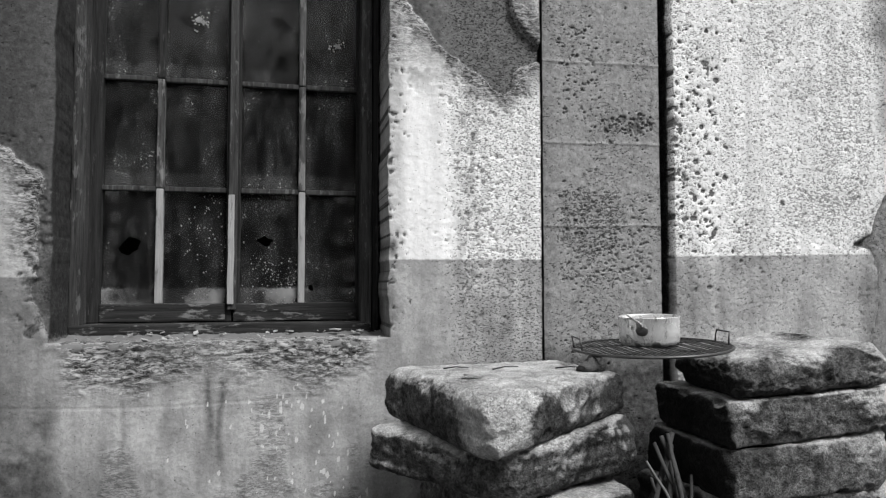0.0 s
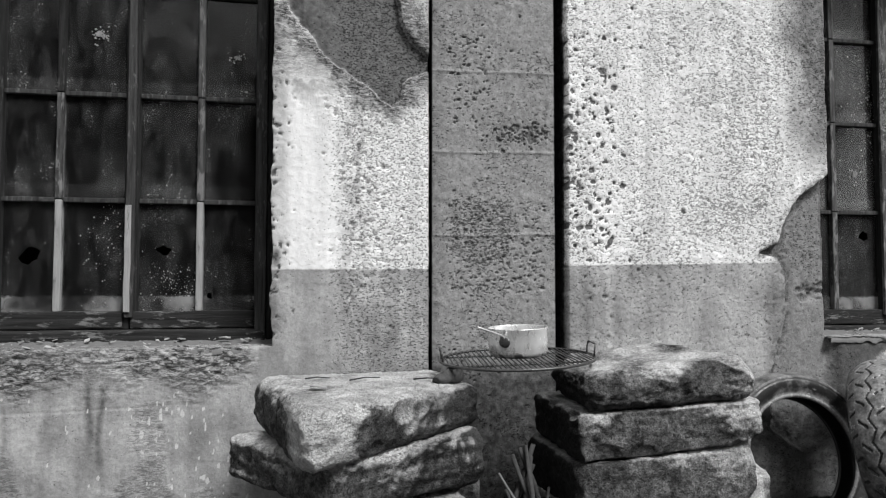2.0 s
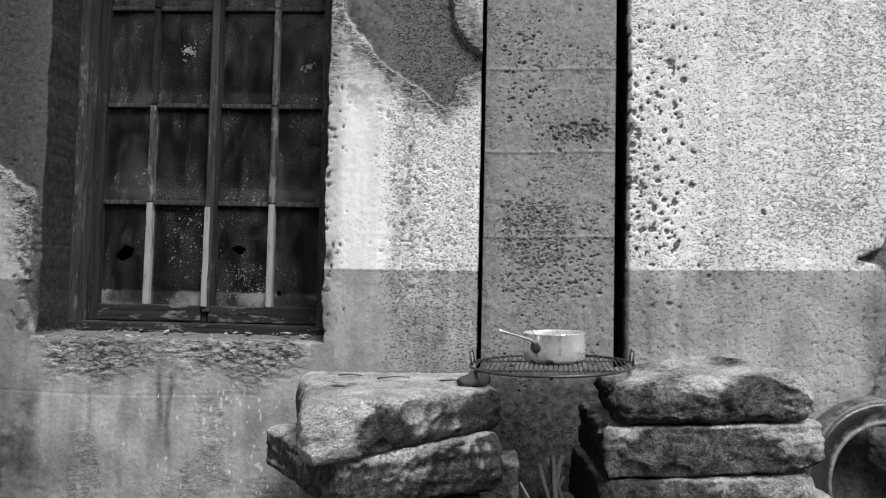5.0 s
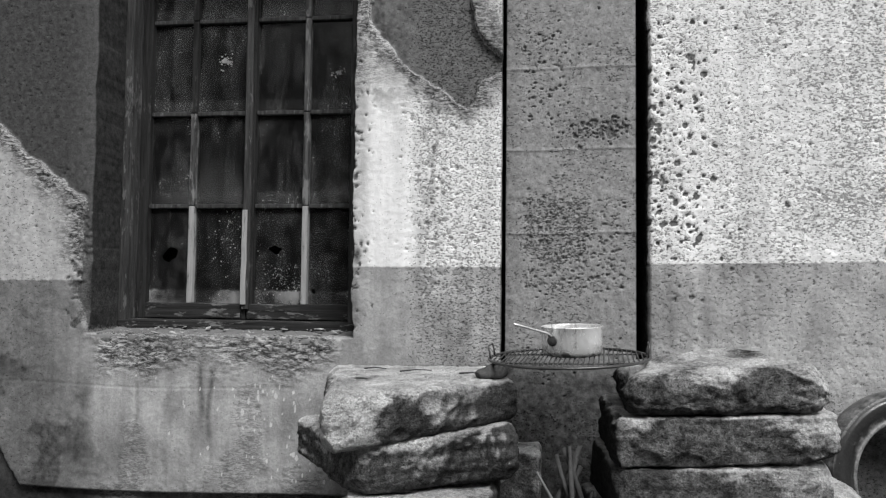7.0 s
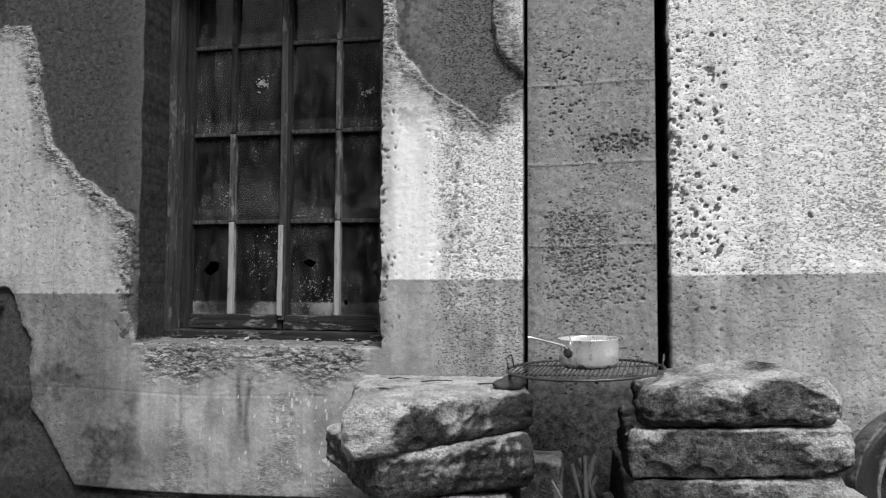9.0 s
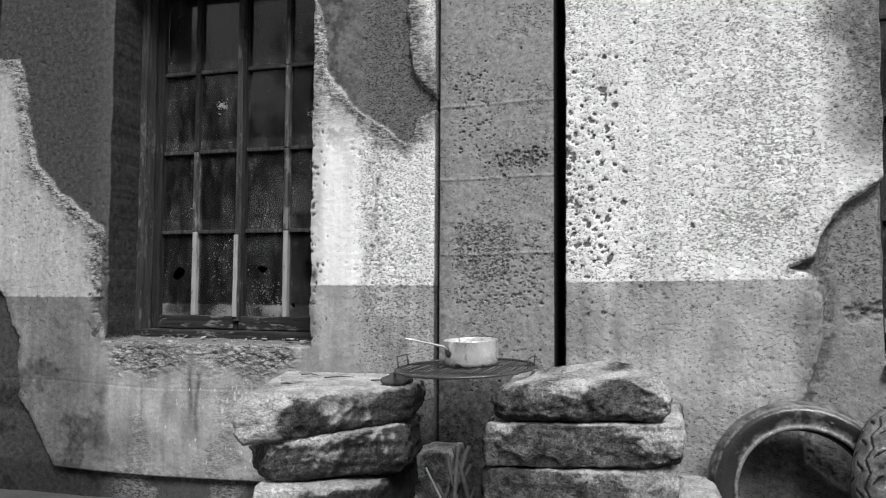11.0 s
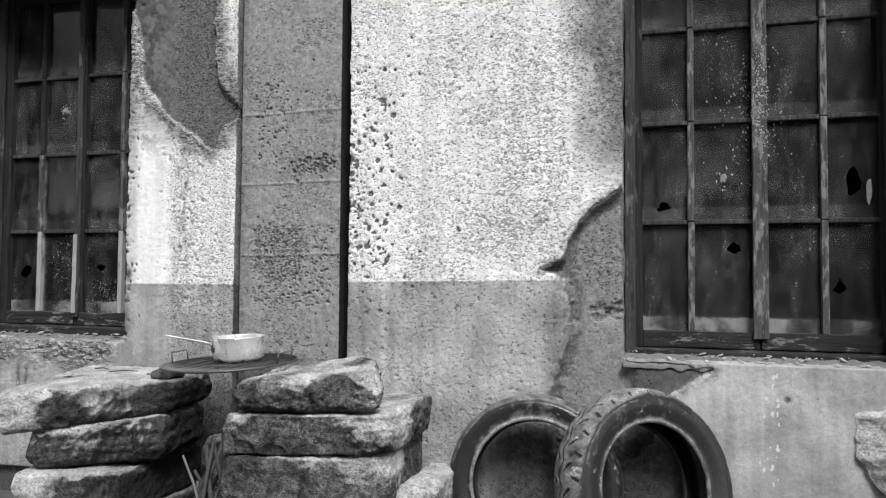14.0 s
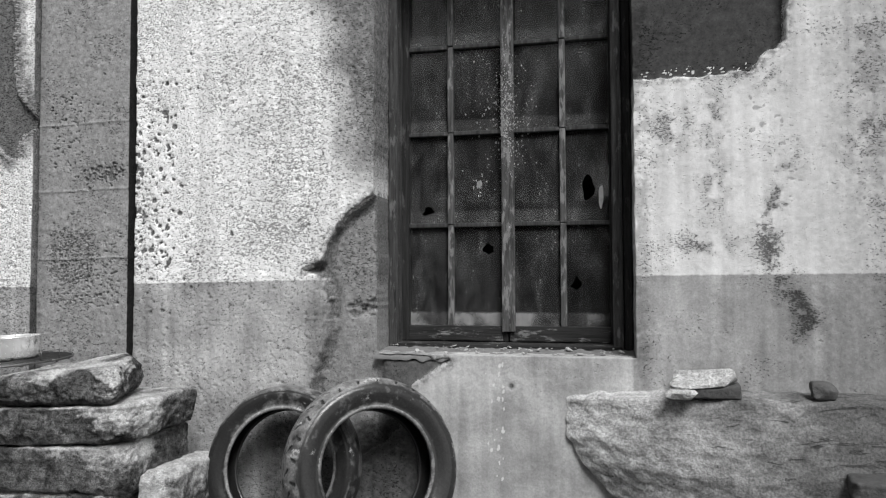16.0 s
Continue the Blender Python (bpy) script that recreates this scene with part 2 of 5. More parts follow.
SCRAP = mat_plain("paint_smear", 0.12, 0.4, 160, 0.8)
ROCK_DARK = mat_plain("dark_rock", 0.03, 0.1, 50, 0.9, bump=0.8, distance=0.01)


# ---- mesh tools ----
def mesh_ob(name, verts, faces, material, parent=None, label="", smooth=False):
    me = bpy.data.meshes.new(name)
    me.from_pydata([tuple(v) for v in verts], [], [tuple(f) for f in faces])
    me.update()
    me.materials.append(material)
    if smooth:
        me.polygons.foreach_set("use_smooth", [True] * len(me.polygons))
    ob = new(name, me)
    if parent:
        ob.parent = parent
    if label:
        ob["label"] = label
    return ob


def part(name, bm, material, parent=None, label="", smooth=False):
    me = bpy.data.meshes.new(name)
    bmesh.ops.recalc_face_normals(bm, faces=bm.faces)
    bm.to_mesh(me)
    bm.free()
    me.materials.append(material)
    if smooth:
        me.polygons.foreach_set("use_smooth", [True] * len(me.polygons))
    ob = new(name, me)
    if parent:
        ob.parent = parent
    if label:
        ob["label"] = label
    return ob


def bar(x0, x1, y0, y1, z0, z1, bevel=0.004, wobble=0.0, seed=0, cuts=0):
    """A worn wooden bar: bevelled box, a little uneven along its length."""
    bm = bmesh.new()
    bmesh.ops.create_cube(bm, size=1.0)
    bmesh.ops.scale(bm, vec=(x1 - x0, y1 - y0, z1 - z0), verts=bm.verts)
    bmesh.ops.translate(bm, vec=((x0 + x1) / 2, (y0 + y1) / 2, (z0 + z1) / 2), verts=bm.verts)
    if cuts:
        long = 0 if (x1 - x0) > (z1 - z0) else 2
        edges = [e for e in bm.edges if abs(e.verts[0].co[long] - e.verts[1].co[long]) > 1e-6]
        bmesh.ops.subdivide_edges(bm, edges=edges, cuts=cuts, use_grid_fill=True)
    if bevel:
        sharp = [e for e in bm.edges if len(e.link_faces) == 2 and e.calc_face_angle(0) > 0.5]
        bmesh.ops.bevel(bm, geom=sharp, offset=bevel, segments=2, affect='EDGES', profile=0.6)
    if wobble:
        for v in bm.verts:
            v.co += noise.noise_vector(v.co * 9 + Vector((seed, 0, 0))) * wobble
    return bm


def value_noise(x, z, scale, seed):
    rng = np.random.RandomState(seed)
    table = rng.rand(256, 256)
    u, v = x * scale + 1000.3, z * scale + 1000.7
    i, j = np.floor(u).astype(int), np.floor(v).astype(int)
    f, g = u - i, v - j
    f, g = f * f * (3 - 2 * f), g * g * (3 - 2 * g)
    i0, i1, j0, j1 = i % 256, (i + 1) % 256, j % 256, (j + 1) % 256
    return (table[i0, j0] * (1 - f) + table[i1, j0] * f) * (1 - g) + (table[i0, j1] * (1 - f) + table[i1, j1] * f) * g


def fbm(x, z, scale, seed, octaves=4):
    total, amp, norm = 0, 1.0, 0.0
    for o in range(octaves):
        total = total + amp * value_noise(x, z, scale * 2 ** o, seed + 17 * o)
        norm += amp
        amp *= 0.55
    return total / norm


def inside_distance(x, z, poly):
    """Signed distance to a polygon's outline, positive inside."""
    best = np.full(x.shape, 1e9)
    inside = np.zeros(x.shape, bool)
    for (ax, az), (bx, bz) in zip(poly, poly[1:] + poly[:1]):
        ex, ez = bx - ax, bz - az
        t = np.clip(((x - ax) * ex + (z - az) * ez) / (ex * ex + ez * ez + 1e-12), 0, 1)
        best = np.minimum(best, np.hypot(x - ax - t * ex, z - az - t * ez))
        if ez:
            cross = ((az > z) != (bz > z)) & (x < ex * (z - az) / ez + ax)
            inside ^= cross
    return np.where(inside, best, -best)


def step(v, a, b):
    t = np.clip((v - a) / (b - a), 0, 1)
    return t * t * (3 - 2 * t)


def blob(x, z, cx, cz, rx, rz):
    return np.exp(-((x - cx) / rx) ** 2 - ((z - cz) / rz) ** 2)


def stamps(x, z, spots, seed):
    """Small ragged pits: each spot is x, z, half width, half height."""
    out = np.zeros(x.shape)
    ragged = fbm(x, z, 70, seed, 3) - 0.5
    xs, zs = x[0], z[:, 0]
    for cx, cz, rx, rz in spots:
        i0, i1 = np.searchsorted(xs, (cx - 2 * rx, cx + 2 * rx))
        j0, j1 = np.searchsorted(zs, (cz - 2 * rz, cz + 2 * rz))
        if i1 <= i0 or j1 <= j0:
            continue
        part_x, part_z = x[j0:j1, i0:i1], z[j0:j1, i0:i1]
        d = np.hypot((part_x - cx) / rx, (part_z - cz) / rz) + 1.6 * ragged[j0:j1, i0:i1]
        out[j0:j1, i0:i1] = np.maximum(out[j0:j1, i0:i1], step(-d, -1.25, -0.6))
    return out


def scatter(seed, count, place, small, big, tall=1.0):
    rng = random.Random(seed)
    spots = []
    for _ in range(count):
        cx, cz = place(rng)
        r = small + (big - small) * rng.random() ** 2.2
        spots.append((cx, cz, r * rng.uniform(0.7, 1.3), r * tall * rng.uniform(0.7, 1.3)))
    return spots


WIN1 = (-0.592, 0.534, 0.77, 2.7)
WIN2 = (2.838, 3.918, 0.775, 2.7)
FACE = 2.63     # the wall's face, y
BACK = 3.02


def wall_sheet(name, x0, x1, z0, z1, size, shape, openings=(), ragged=()):
    """A wall with a relief face. shape(x, z) gives its depth and its layers; openings go through it."""
    nx, nz = int(round((x1 - x0) / size)) + 1, int(round((z1 - z0) / size)) + 1
    gx, gz = np.meshgrid(np.linspace(x0, x1, nx), np.linspace(z0, z1, nz))
    cx, cz = (gx[:-1, :-1] + gx[1:, 1:]) / 2, (gz[:-1, :-1] + gz[1:, 1:]) / 2
    keep = np.ones(cx.shape, bool)
    for ax, bx, az, bz in openings:
        keep &= ~((cx > ax) & (cx < bx) & (cz > az) & (cz < bz))
    depth, layers = shape(gx, gz)
    px = gx.copy()
    for ex, amp, seed in ragged:
        near = np.exp(-((gx - ex) / 0.02) ** 2)
        px += near * amp * (fbm(gz * 0 + ex, gz, 9, seed, 4) - 0.5) * 2
    idx = np.arange(nx * nz).reshape(nz, nx)
    a, b, c, d = idx[:-1, :-1], idx[:-1, 1:], idx[1:, 1:], idx[1:, :-1]
    quads = np.stack([a, b, c, d], -1)[keep]
    pad = np.zeros((nz + 1, nx + 1), bool)
    pad[1:-1, 1:-1] = keep
    inner = pad[1:-1, 1:-1]
    edges = []
    for nb, (p, q) in ((pad[:-2, 1:-1], (a, b)), (pad[1:-1, 2:], (b, c)), (pad[2:, 1:-1], (c, d)), (pad[1:-1, :-2], (d, a))):
        m = inner & ~nb
        edges.append(np.stack([p[m], q[m]], -1))
    edges = np.concatenate(edges)
    n = nx * nz
    front = np.stack([px, depth, gz], -1).reshape(-1, 3)
    rim = np.unique(edges)
    remap = np.zeros(n, int)
    remap[rim] = n + np.arange(len(rim))
    back = front[rim].copy()
    back[:, 1] = BACK
    skirt = np.stack([edges[:, 1], edges[:, 0], remap[edges[:, 0]], remap[edges[:, 1]]], -1)
    faces = np.concatenate([quads, skirt])
    verts = np.concatenate([front, back])
    me = bpy.data.meshes.new(name)
    me.vertices.add(len(verts))
    me.vertices.foreach_set("co", verts.ravel())
    me.loops.add(faces.size)
    me.loops.foreach_set("vertex_index", faces.ravel().astype(np.int32))
    me.polygons.add(len(faces))
    me.polygons.foreach_set("loop_start", np.arange(0, faces.size, 4, dtype=np.int32))
    me.polygons.foreach_set("use_smooth", np.concatenate([np.ones(len(quads), bool), np.zeros(len(skirt), bool)]))
    me.update(calc_edges=True)
    for key, values in layers.items():
        flat = np.asarray(values + np.zeros(gx.shape)).ravel()
        data = np.concatenate([flat, flat[rim]])
        me.attributes.new(key, 'FLOAT', 'POINT').data.foreach_set("value", data.astype(np.float32))
    me.materials.append(WALL)
    return new(name, me)


def paint_line(x):
    return np.interp(x, [-1.3, -0.65, -0.6, 0.55, 1.1, 1.7, 2.5, 4.0, 5.2], [0.984, 0.988, 1.0, 1.052, 1.055, 1.07, 1.084, 1.1, 1.107])


BARE_LEFT = [(-3.0, 2.9), (-3.0, 2.27), (-1.2, 2.24), (-1.15, 2.15), (-1.1, 1.85), (-1.03, 1.64), (-0.825, 1.47),
             (-0.61, 1.3), (-0.645, 1.12), (-0.64, 0.95), (-0.6, 0.77), (-0.2, 0.77), (-0.2, 2.9)]
BARE_FOOT = [(-3.0, 1.08), (-1.24, 1.0), (-1.12, 0.77), (-1.11, 0.48), (-0.92, 0.2), (-0.84, 0.1), (-0.84, -0.2), (-3.0, -0.2)]
BARE_PIER = [(0.50, 2.9), (0.54, 2.38), (0.575, 2.2), (0.6, 2.03), (0.66, 1.93), (0.76, 1.825), (0.87, 1.755), (0.975, 1.69),
             (1.01, 1.72), (1.03, 1.79), (1.13, 1.82), (1.13, 1.86), (1.04, 1.95), (0.985, 2.1), (0.98, 2.35), (1.0, 2.9)]
BARE_RIGHT = [(2.86, 1.45), (2.81, 1.42), (2.72, 1.365), (2.645, 1.27), (2.61, 1.16), (2.52, 1.128), (2.6, 1.115), (2.645, 1.03),
              (2.63, 0.83), (2.57, 0.64), (2.56, 0.4), (2.7, 0.3), (2.95, 0.45), (3.0, 0.65), (3.16, 0.748), (2.86, 0.765)]
BARE_TOP = [(3.8, 1.885), (4.2, 1.887), (4.36, 1.896), (4.4, 1.94), (4.48, 2.0), (4.487, 2.9), (3.8, 2.9)]


def left_shape(x, z):
    wob = (fbm(x, z, 16, 3) - 0.5) * 0.05
    coat = -np.maximum.reduce([inside_distance(x, z, BARE_LEFT), inside_distance(x, z, BARE_FOOT), inside_distance(x, z, BARE_PIER),
                               0.137 + 0.01 * np.sin(x * 3.1) - z]) + wob * step(z, 0.12, 0.25)
    speck = 0.15 + 0.68 * step(x + 0.08 * fbm(x, z, 6, 5), 0.72, 0.86) * (0.9 + 0.1 * step(z, 1.04, 1.07))
    speck = np.maximum(speck, 0.4 * step(-x, 0.6, 0.8))
    pit = 0.55 * step(fbm(x, z, 30, 8, 3), 0.56, 0.72) * (blob(x, z, 0.88, 1.4, 0.14, 0.4) + 0.8 * step(-np.abs(coat - 0.05), -0.07, 0))
    pit = np.maximum(0.3 * pit, stamps(x, z, scatter(81, 250, lambda g: (g.gauss(0.85, 0.065), g.uniform(0.95, 1.74)), 0.003, 0.012, 0.75), 82) * 0.62)
    pit = np.maximum(pit, 0.6 * stamps(x, z, scatter(95, 330, lambda g: (g.uniform(0.8, 1.11), g.uniform(0.8, 1.8)), 0.003, 0.009, 0.7), 96))
    pit = np.maximum(pit, 0.8 * stamps(x, z, scatter(83, 110, lambda g: (-0.63 + g.gauss(0, 0.025), g.uniform(0.8, 1.35)), 0.005, 0.017), 84))
    pit = np.maximum(pit, 0.7 * stamps(x, z, scatter(85, 380, lambda g: (g.uniform(-1.4, -0.6), g.uniform(1.2, 2.5)), 0.003, 0.009, 0.7), 86))
    splash = stamps(x, z, scatter(87, 90, lambda g: (g.gauss(0.22, 0.2), g.uniform(0.2, 0.62)), 0.0025, 0.006, 2.6), 88) * step(-x, -0.6, -0.52)
    pit = np.maximum(pit, 0.75 * stamps(x, z, scatter(89, 240, lambda g: (0.51 + min(g.expovariate(38), 0.1), g.uniform(0.8, 2.5)), 0.003, 0.012, 1.2), 90))
    pit = np.maximum(pit, 0.6 * stamps(x, z, scatter(93, 170, lambda g: (g.uniform(0.55, 1.1), g.uniform(1.62, 2.5)), 0.0025, 0.007, 0.7), 94))
    edge = blob(x, 0 * z, 0.54, 0, 0.035, 1) * step(z, 0.75, 0.85)
    pit = np.maximum(pit, 0.75 * blob(x, z, 0.545, 1.1, 0.03, 0.05) + 0.85 * blob(x, z, -0.6, 0.93, 0.04, 0.07))
    pit = np.maximum(pit, 0.9 * blob(x, z, 0.151, 0.486, 0.014, 0.012))
    pit = np.maximum(pit, 0.8 * step(fbm(x, z, 26, 31, 3), 0.5, 0.64) * blob(x, z, -0.63, 1.1, 0.035, 0.24))
    band = step(z + 0.2 * (fbm(x, z, 7, 61) - 0.5), 0.57, 0.7) * step(-z, -0.8, -0.765) * step(x, -0.58, -0.5) * step(-x, -0.52, -0.4)
    band *= 0.6 + 0.4 * step(fbm(x, z, 5, 62), 0.3, 0.6)
    # left end dimmed in the paint to imitate lens falloff; band stain added
    stain_shade = 0.56 * step(-x, 0.45, 0.75) + 0.3 * band * step(-x, -0.1, 0.1)
    sway = 0.008 * np.sin(17 * z)
    drip = np.maximum(blob(x, 0 * z, -0.085 + sway, 0, 0.014, 1) * step(z, 0.36, 0.5), blob(x, 0 * z, -0.045 - sway, 0, 0.012, 1) * step(z, 0.2, 0.45))
    drip = np.maximum(drip, 0.6 * blob(x, 0 * z, -0.36 + sway, 0, 0.01, 1) * step(z, 0.3, 0.5)) * step(-z, -0.7, -0.62) * (0.4 + 0.8 * fbm(x, z * 0.4, 60, 71, 3))
    stain_shade = np.maximum(stain_shade, 0.75 * drip)
    stain_shade = stain_shade + 0.3 * step(fbm(x, z, 7, 73), 0.5, 0.68) * step(-z, -0.95, -0.8)
    stain_shade = np.maximum(stain_shade, 0.95 * edge * fbm(x, z, 14, 77))
    mottle = step(fbm(x, z, 22, 91, 3), 0.42, 0.62)
    stain_shade = np.maximum(stain_shade, 0.62 * mottle * step(z, 1.62, 1.75) * step(-x, -0.82, -0.6) * step(x, 0.5, 0.52))
    stain_shade = np.maximum(stain_shade, 0.5 * step(-x, -0.615, -0.56) * step(x, 0.5, 0.52) * (0.4 + 0.8 * fbm(x, z, 12, 92)) * step(z, 0.75, 0.85))
    stain_shade = np.maximum(stain_shade, 0.5 * mottle * step(coat, 0.0, 0.02) * step(-coat, -0.14, -0.05) * step(z, 1.5, 1.6) * step(x, 0.5, 0.6))
    stain_shade = stain_shade + 0.25 * step(-z, -0.5, -0.15) * fbm(x, z, 3, 79)
    stain_shade = stain_shade + 0.16 * blob(x, z, -0.62, 0.45, 0.35, 0.4) + 0.8 * step(x, 0.8, 0.95) * step(-z, -0.76, -0.56)
    # shade of the joint and of the window reveal, put in as dark colour
    stain_shade = np.where(x > 1.112, 0.85, stain_shade)
    stain_shade = np.where((np.abs(x - WIN1[0]) < 0.007) & (z > 0.78), 0.85, stain_shade)
    stain_shade = np.maximum(stain_shade, 0.85 * blob(x, z, -0.585, 0.94, 0.05, 0.13))
    broken = step(coat, -0.004, 0.006) * step(-coat, -0.04 - 0.15 * fbm(x, z, 9, 66), -0.01) * step(z, 0.9, 1.2)
    sliver = step(coat, 0.0, 0.01) * step(z, 1.68 + 0.1 * fbm(x, z, 8, 67), 1.82) * step(-x, -0.78, -0.68) * step(x, 0.5, 0.51)
    patches = 0.45 * step(fbm(x, z, 6, 68), 0.5, 0.62) * step(-z, -0.62, -0.55) * step(x, -0.6, -0.45) * step(-x, -0.55, -0.45)
    pit = np.maximum(pit, 0.8 * broken * step(fbm(x, z, 34, 69, 3), 0.5, 0.62))
    flaky = np.maximum.reduce([band, broken, 0.62 * sliver, patches])
    tone = 0.12 + 0.03 * step(x, 0.3, 0.6) - 0.004 * step(-x, 0.4, 0.75) - 0.04 * step(-z, -0.16, -0.13)
    rough = (fbm(x, z, 60, 41, 3) - 0.5)
    depth = FACE + 0.03 * (1 - step(coat, -0.004, 0.01)) + 0.007 * np.clip(pit, 0, 1) + rough * (0.0025 + 0.003 * speck) + (fbm(x, z, 2, 43) - 0.5) * 0.012
    depth += band * (fbm(x, z * 2.2, 34, 47, 3) - 0.5) * 0.024
    depth += 0.002 * (1 - step(np.abs(z - 0.56 - 0.008 * np.sin(5 * x)), 0.0, 0.006)) * step(-x, -0.5, 0)
    # hairline crack in the coat, and the building's corner beyond it
    hair = step(-np.abs(x + 1.004 + 0.006 * np.sin(11 * z) + 0.01 * (fbm(x * 0, z, 12, 97) - 0.5)), -0.0065, -0.001) * step(z, 0.9, 0.95) * step(-z, -1.5, -1.46)
    stain_shade = np.maximum(stain_shade, 0.7 * hair)
    runs = blob(x, 0 * z, 0.835, 0, 0.05, 1) * step(-z, -1.75, -1.6) * step(z, 0.7, 0.8) * step(fbm(x, z * 0.35, 55, 98, 3), 0.42, 0.62)
    stain_shade = np.maximum(stain_shade, 0.4 * runs)
    corner = step(-x, 1.338, 1.346)
    depth = depth + 0.16 * corner
    coat = np.where(corner > 0.5, -0.2, coat)
    return depth, dict(coat=coat, line=z - paint_line(x), pit=pit, stain_shade=np.clip(stain_shade, 0, 0.95), speck=speck, tone=tone, splash=splash, flaky=flaky,
                       smoothness=np.clip(0.4 - 0.45 * speck - 0.4 * band, 0, 1))


def pilaster_shape(x, z):
    pores = step(fbm(x, z, 7, 101), 0.42, 0.62)
    zone = 0.8 * step(z, 0.95, 0.99) * step(-z, -1.36, -1.3) * step(x, 1.17, 1.22)
    speck = 0.3 + 0.34 * pores + 0.34 * zone * (0.6 + 0.6 * pores)
    pit = stamps(x, z, scatter(121, 170, lambda g: (g.gauss(1.5, 0.07), g.gauss(1.59, 0.03)), 0.003, 0.011, 0.8), 122)
    pit = np.maximum(pit, 0.75 * stamps(x, z, scatter(123, 400, lambda g: (g.uniform(1.2, 1.59), g.uniform(0.96, 1.33)), 0.003, 0.0085, 0.7), 124))
    pit = np.maximum(pit, stamps(x, z, scatter(125, 200, lambda g: (g.uniform(1.15, 1.6), g.uniform(0.2, 2.5)), 0.0025, 0.007, 0.5), 126))
    pit = np.maximum(pit, 0.9 * stamps(x, z, scatter(127, 150, lambda g: (g.gauss(1.3, 0.07), g.uniform(1.6, 1.98)), 0.003, 0.008, 0.7), 128))
    stain_shade = 0.12 * fbm(x, z, 4, 107) + 0.2 * blob(x, z, 1.48, 1.585, 0.15, 0.07) + 0.85 * step(-z, -0.78, -0.6)
    # darker along the left edge
    stain_shade = stain_shade + 0.25 * step(-x, -1.2, -1.13)
    depth = FACE + 0.022 + (fbm(x, z, 40, 109, 3) - 0.5) * 0.005 + (fbm(x, z, 3, 111) - 0.5) * 0.006 + 0.008 * pit
    for level in (1.835, 1.515, 1.19):
        depth = depth - 0.003 * np.exp(-((z - level - 0.004 * np.sin(9 * x)) / 0.006) ** 2)
    # faces inside the joints get a near-black tone in place of deep shade
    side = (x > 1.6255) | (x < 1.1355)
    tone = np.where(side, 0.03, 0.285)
    return depth, dict(coat=-1.0, line=-1.0, pit=pit, stain_shade=np.clip(stain_shade, 0, 0.9), speck=speck, tone=tone, smoothness=0.3, splash=0.0, flaky=0.0)


CLUSTERS = ((1.835, 1.83, 0.04), (1.76, 1.74, 0.04), (1.837, 1.665, 0.03), (1.72, 1.66, 0.05), (1.695, 1.85, 0.05), (1.73, 1.375, 0.035),
            (1.855, 1.325, 0.03), (1.825, 1.21, 0.03), (1.83, 1.16, 0.02), (1.7, 1.5, 0.05), (1.79, 1.29, 0.04), (1.75, 1.56, 0.04))


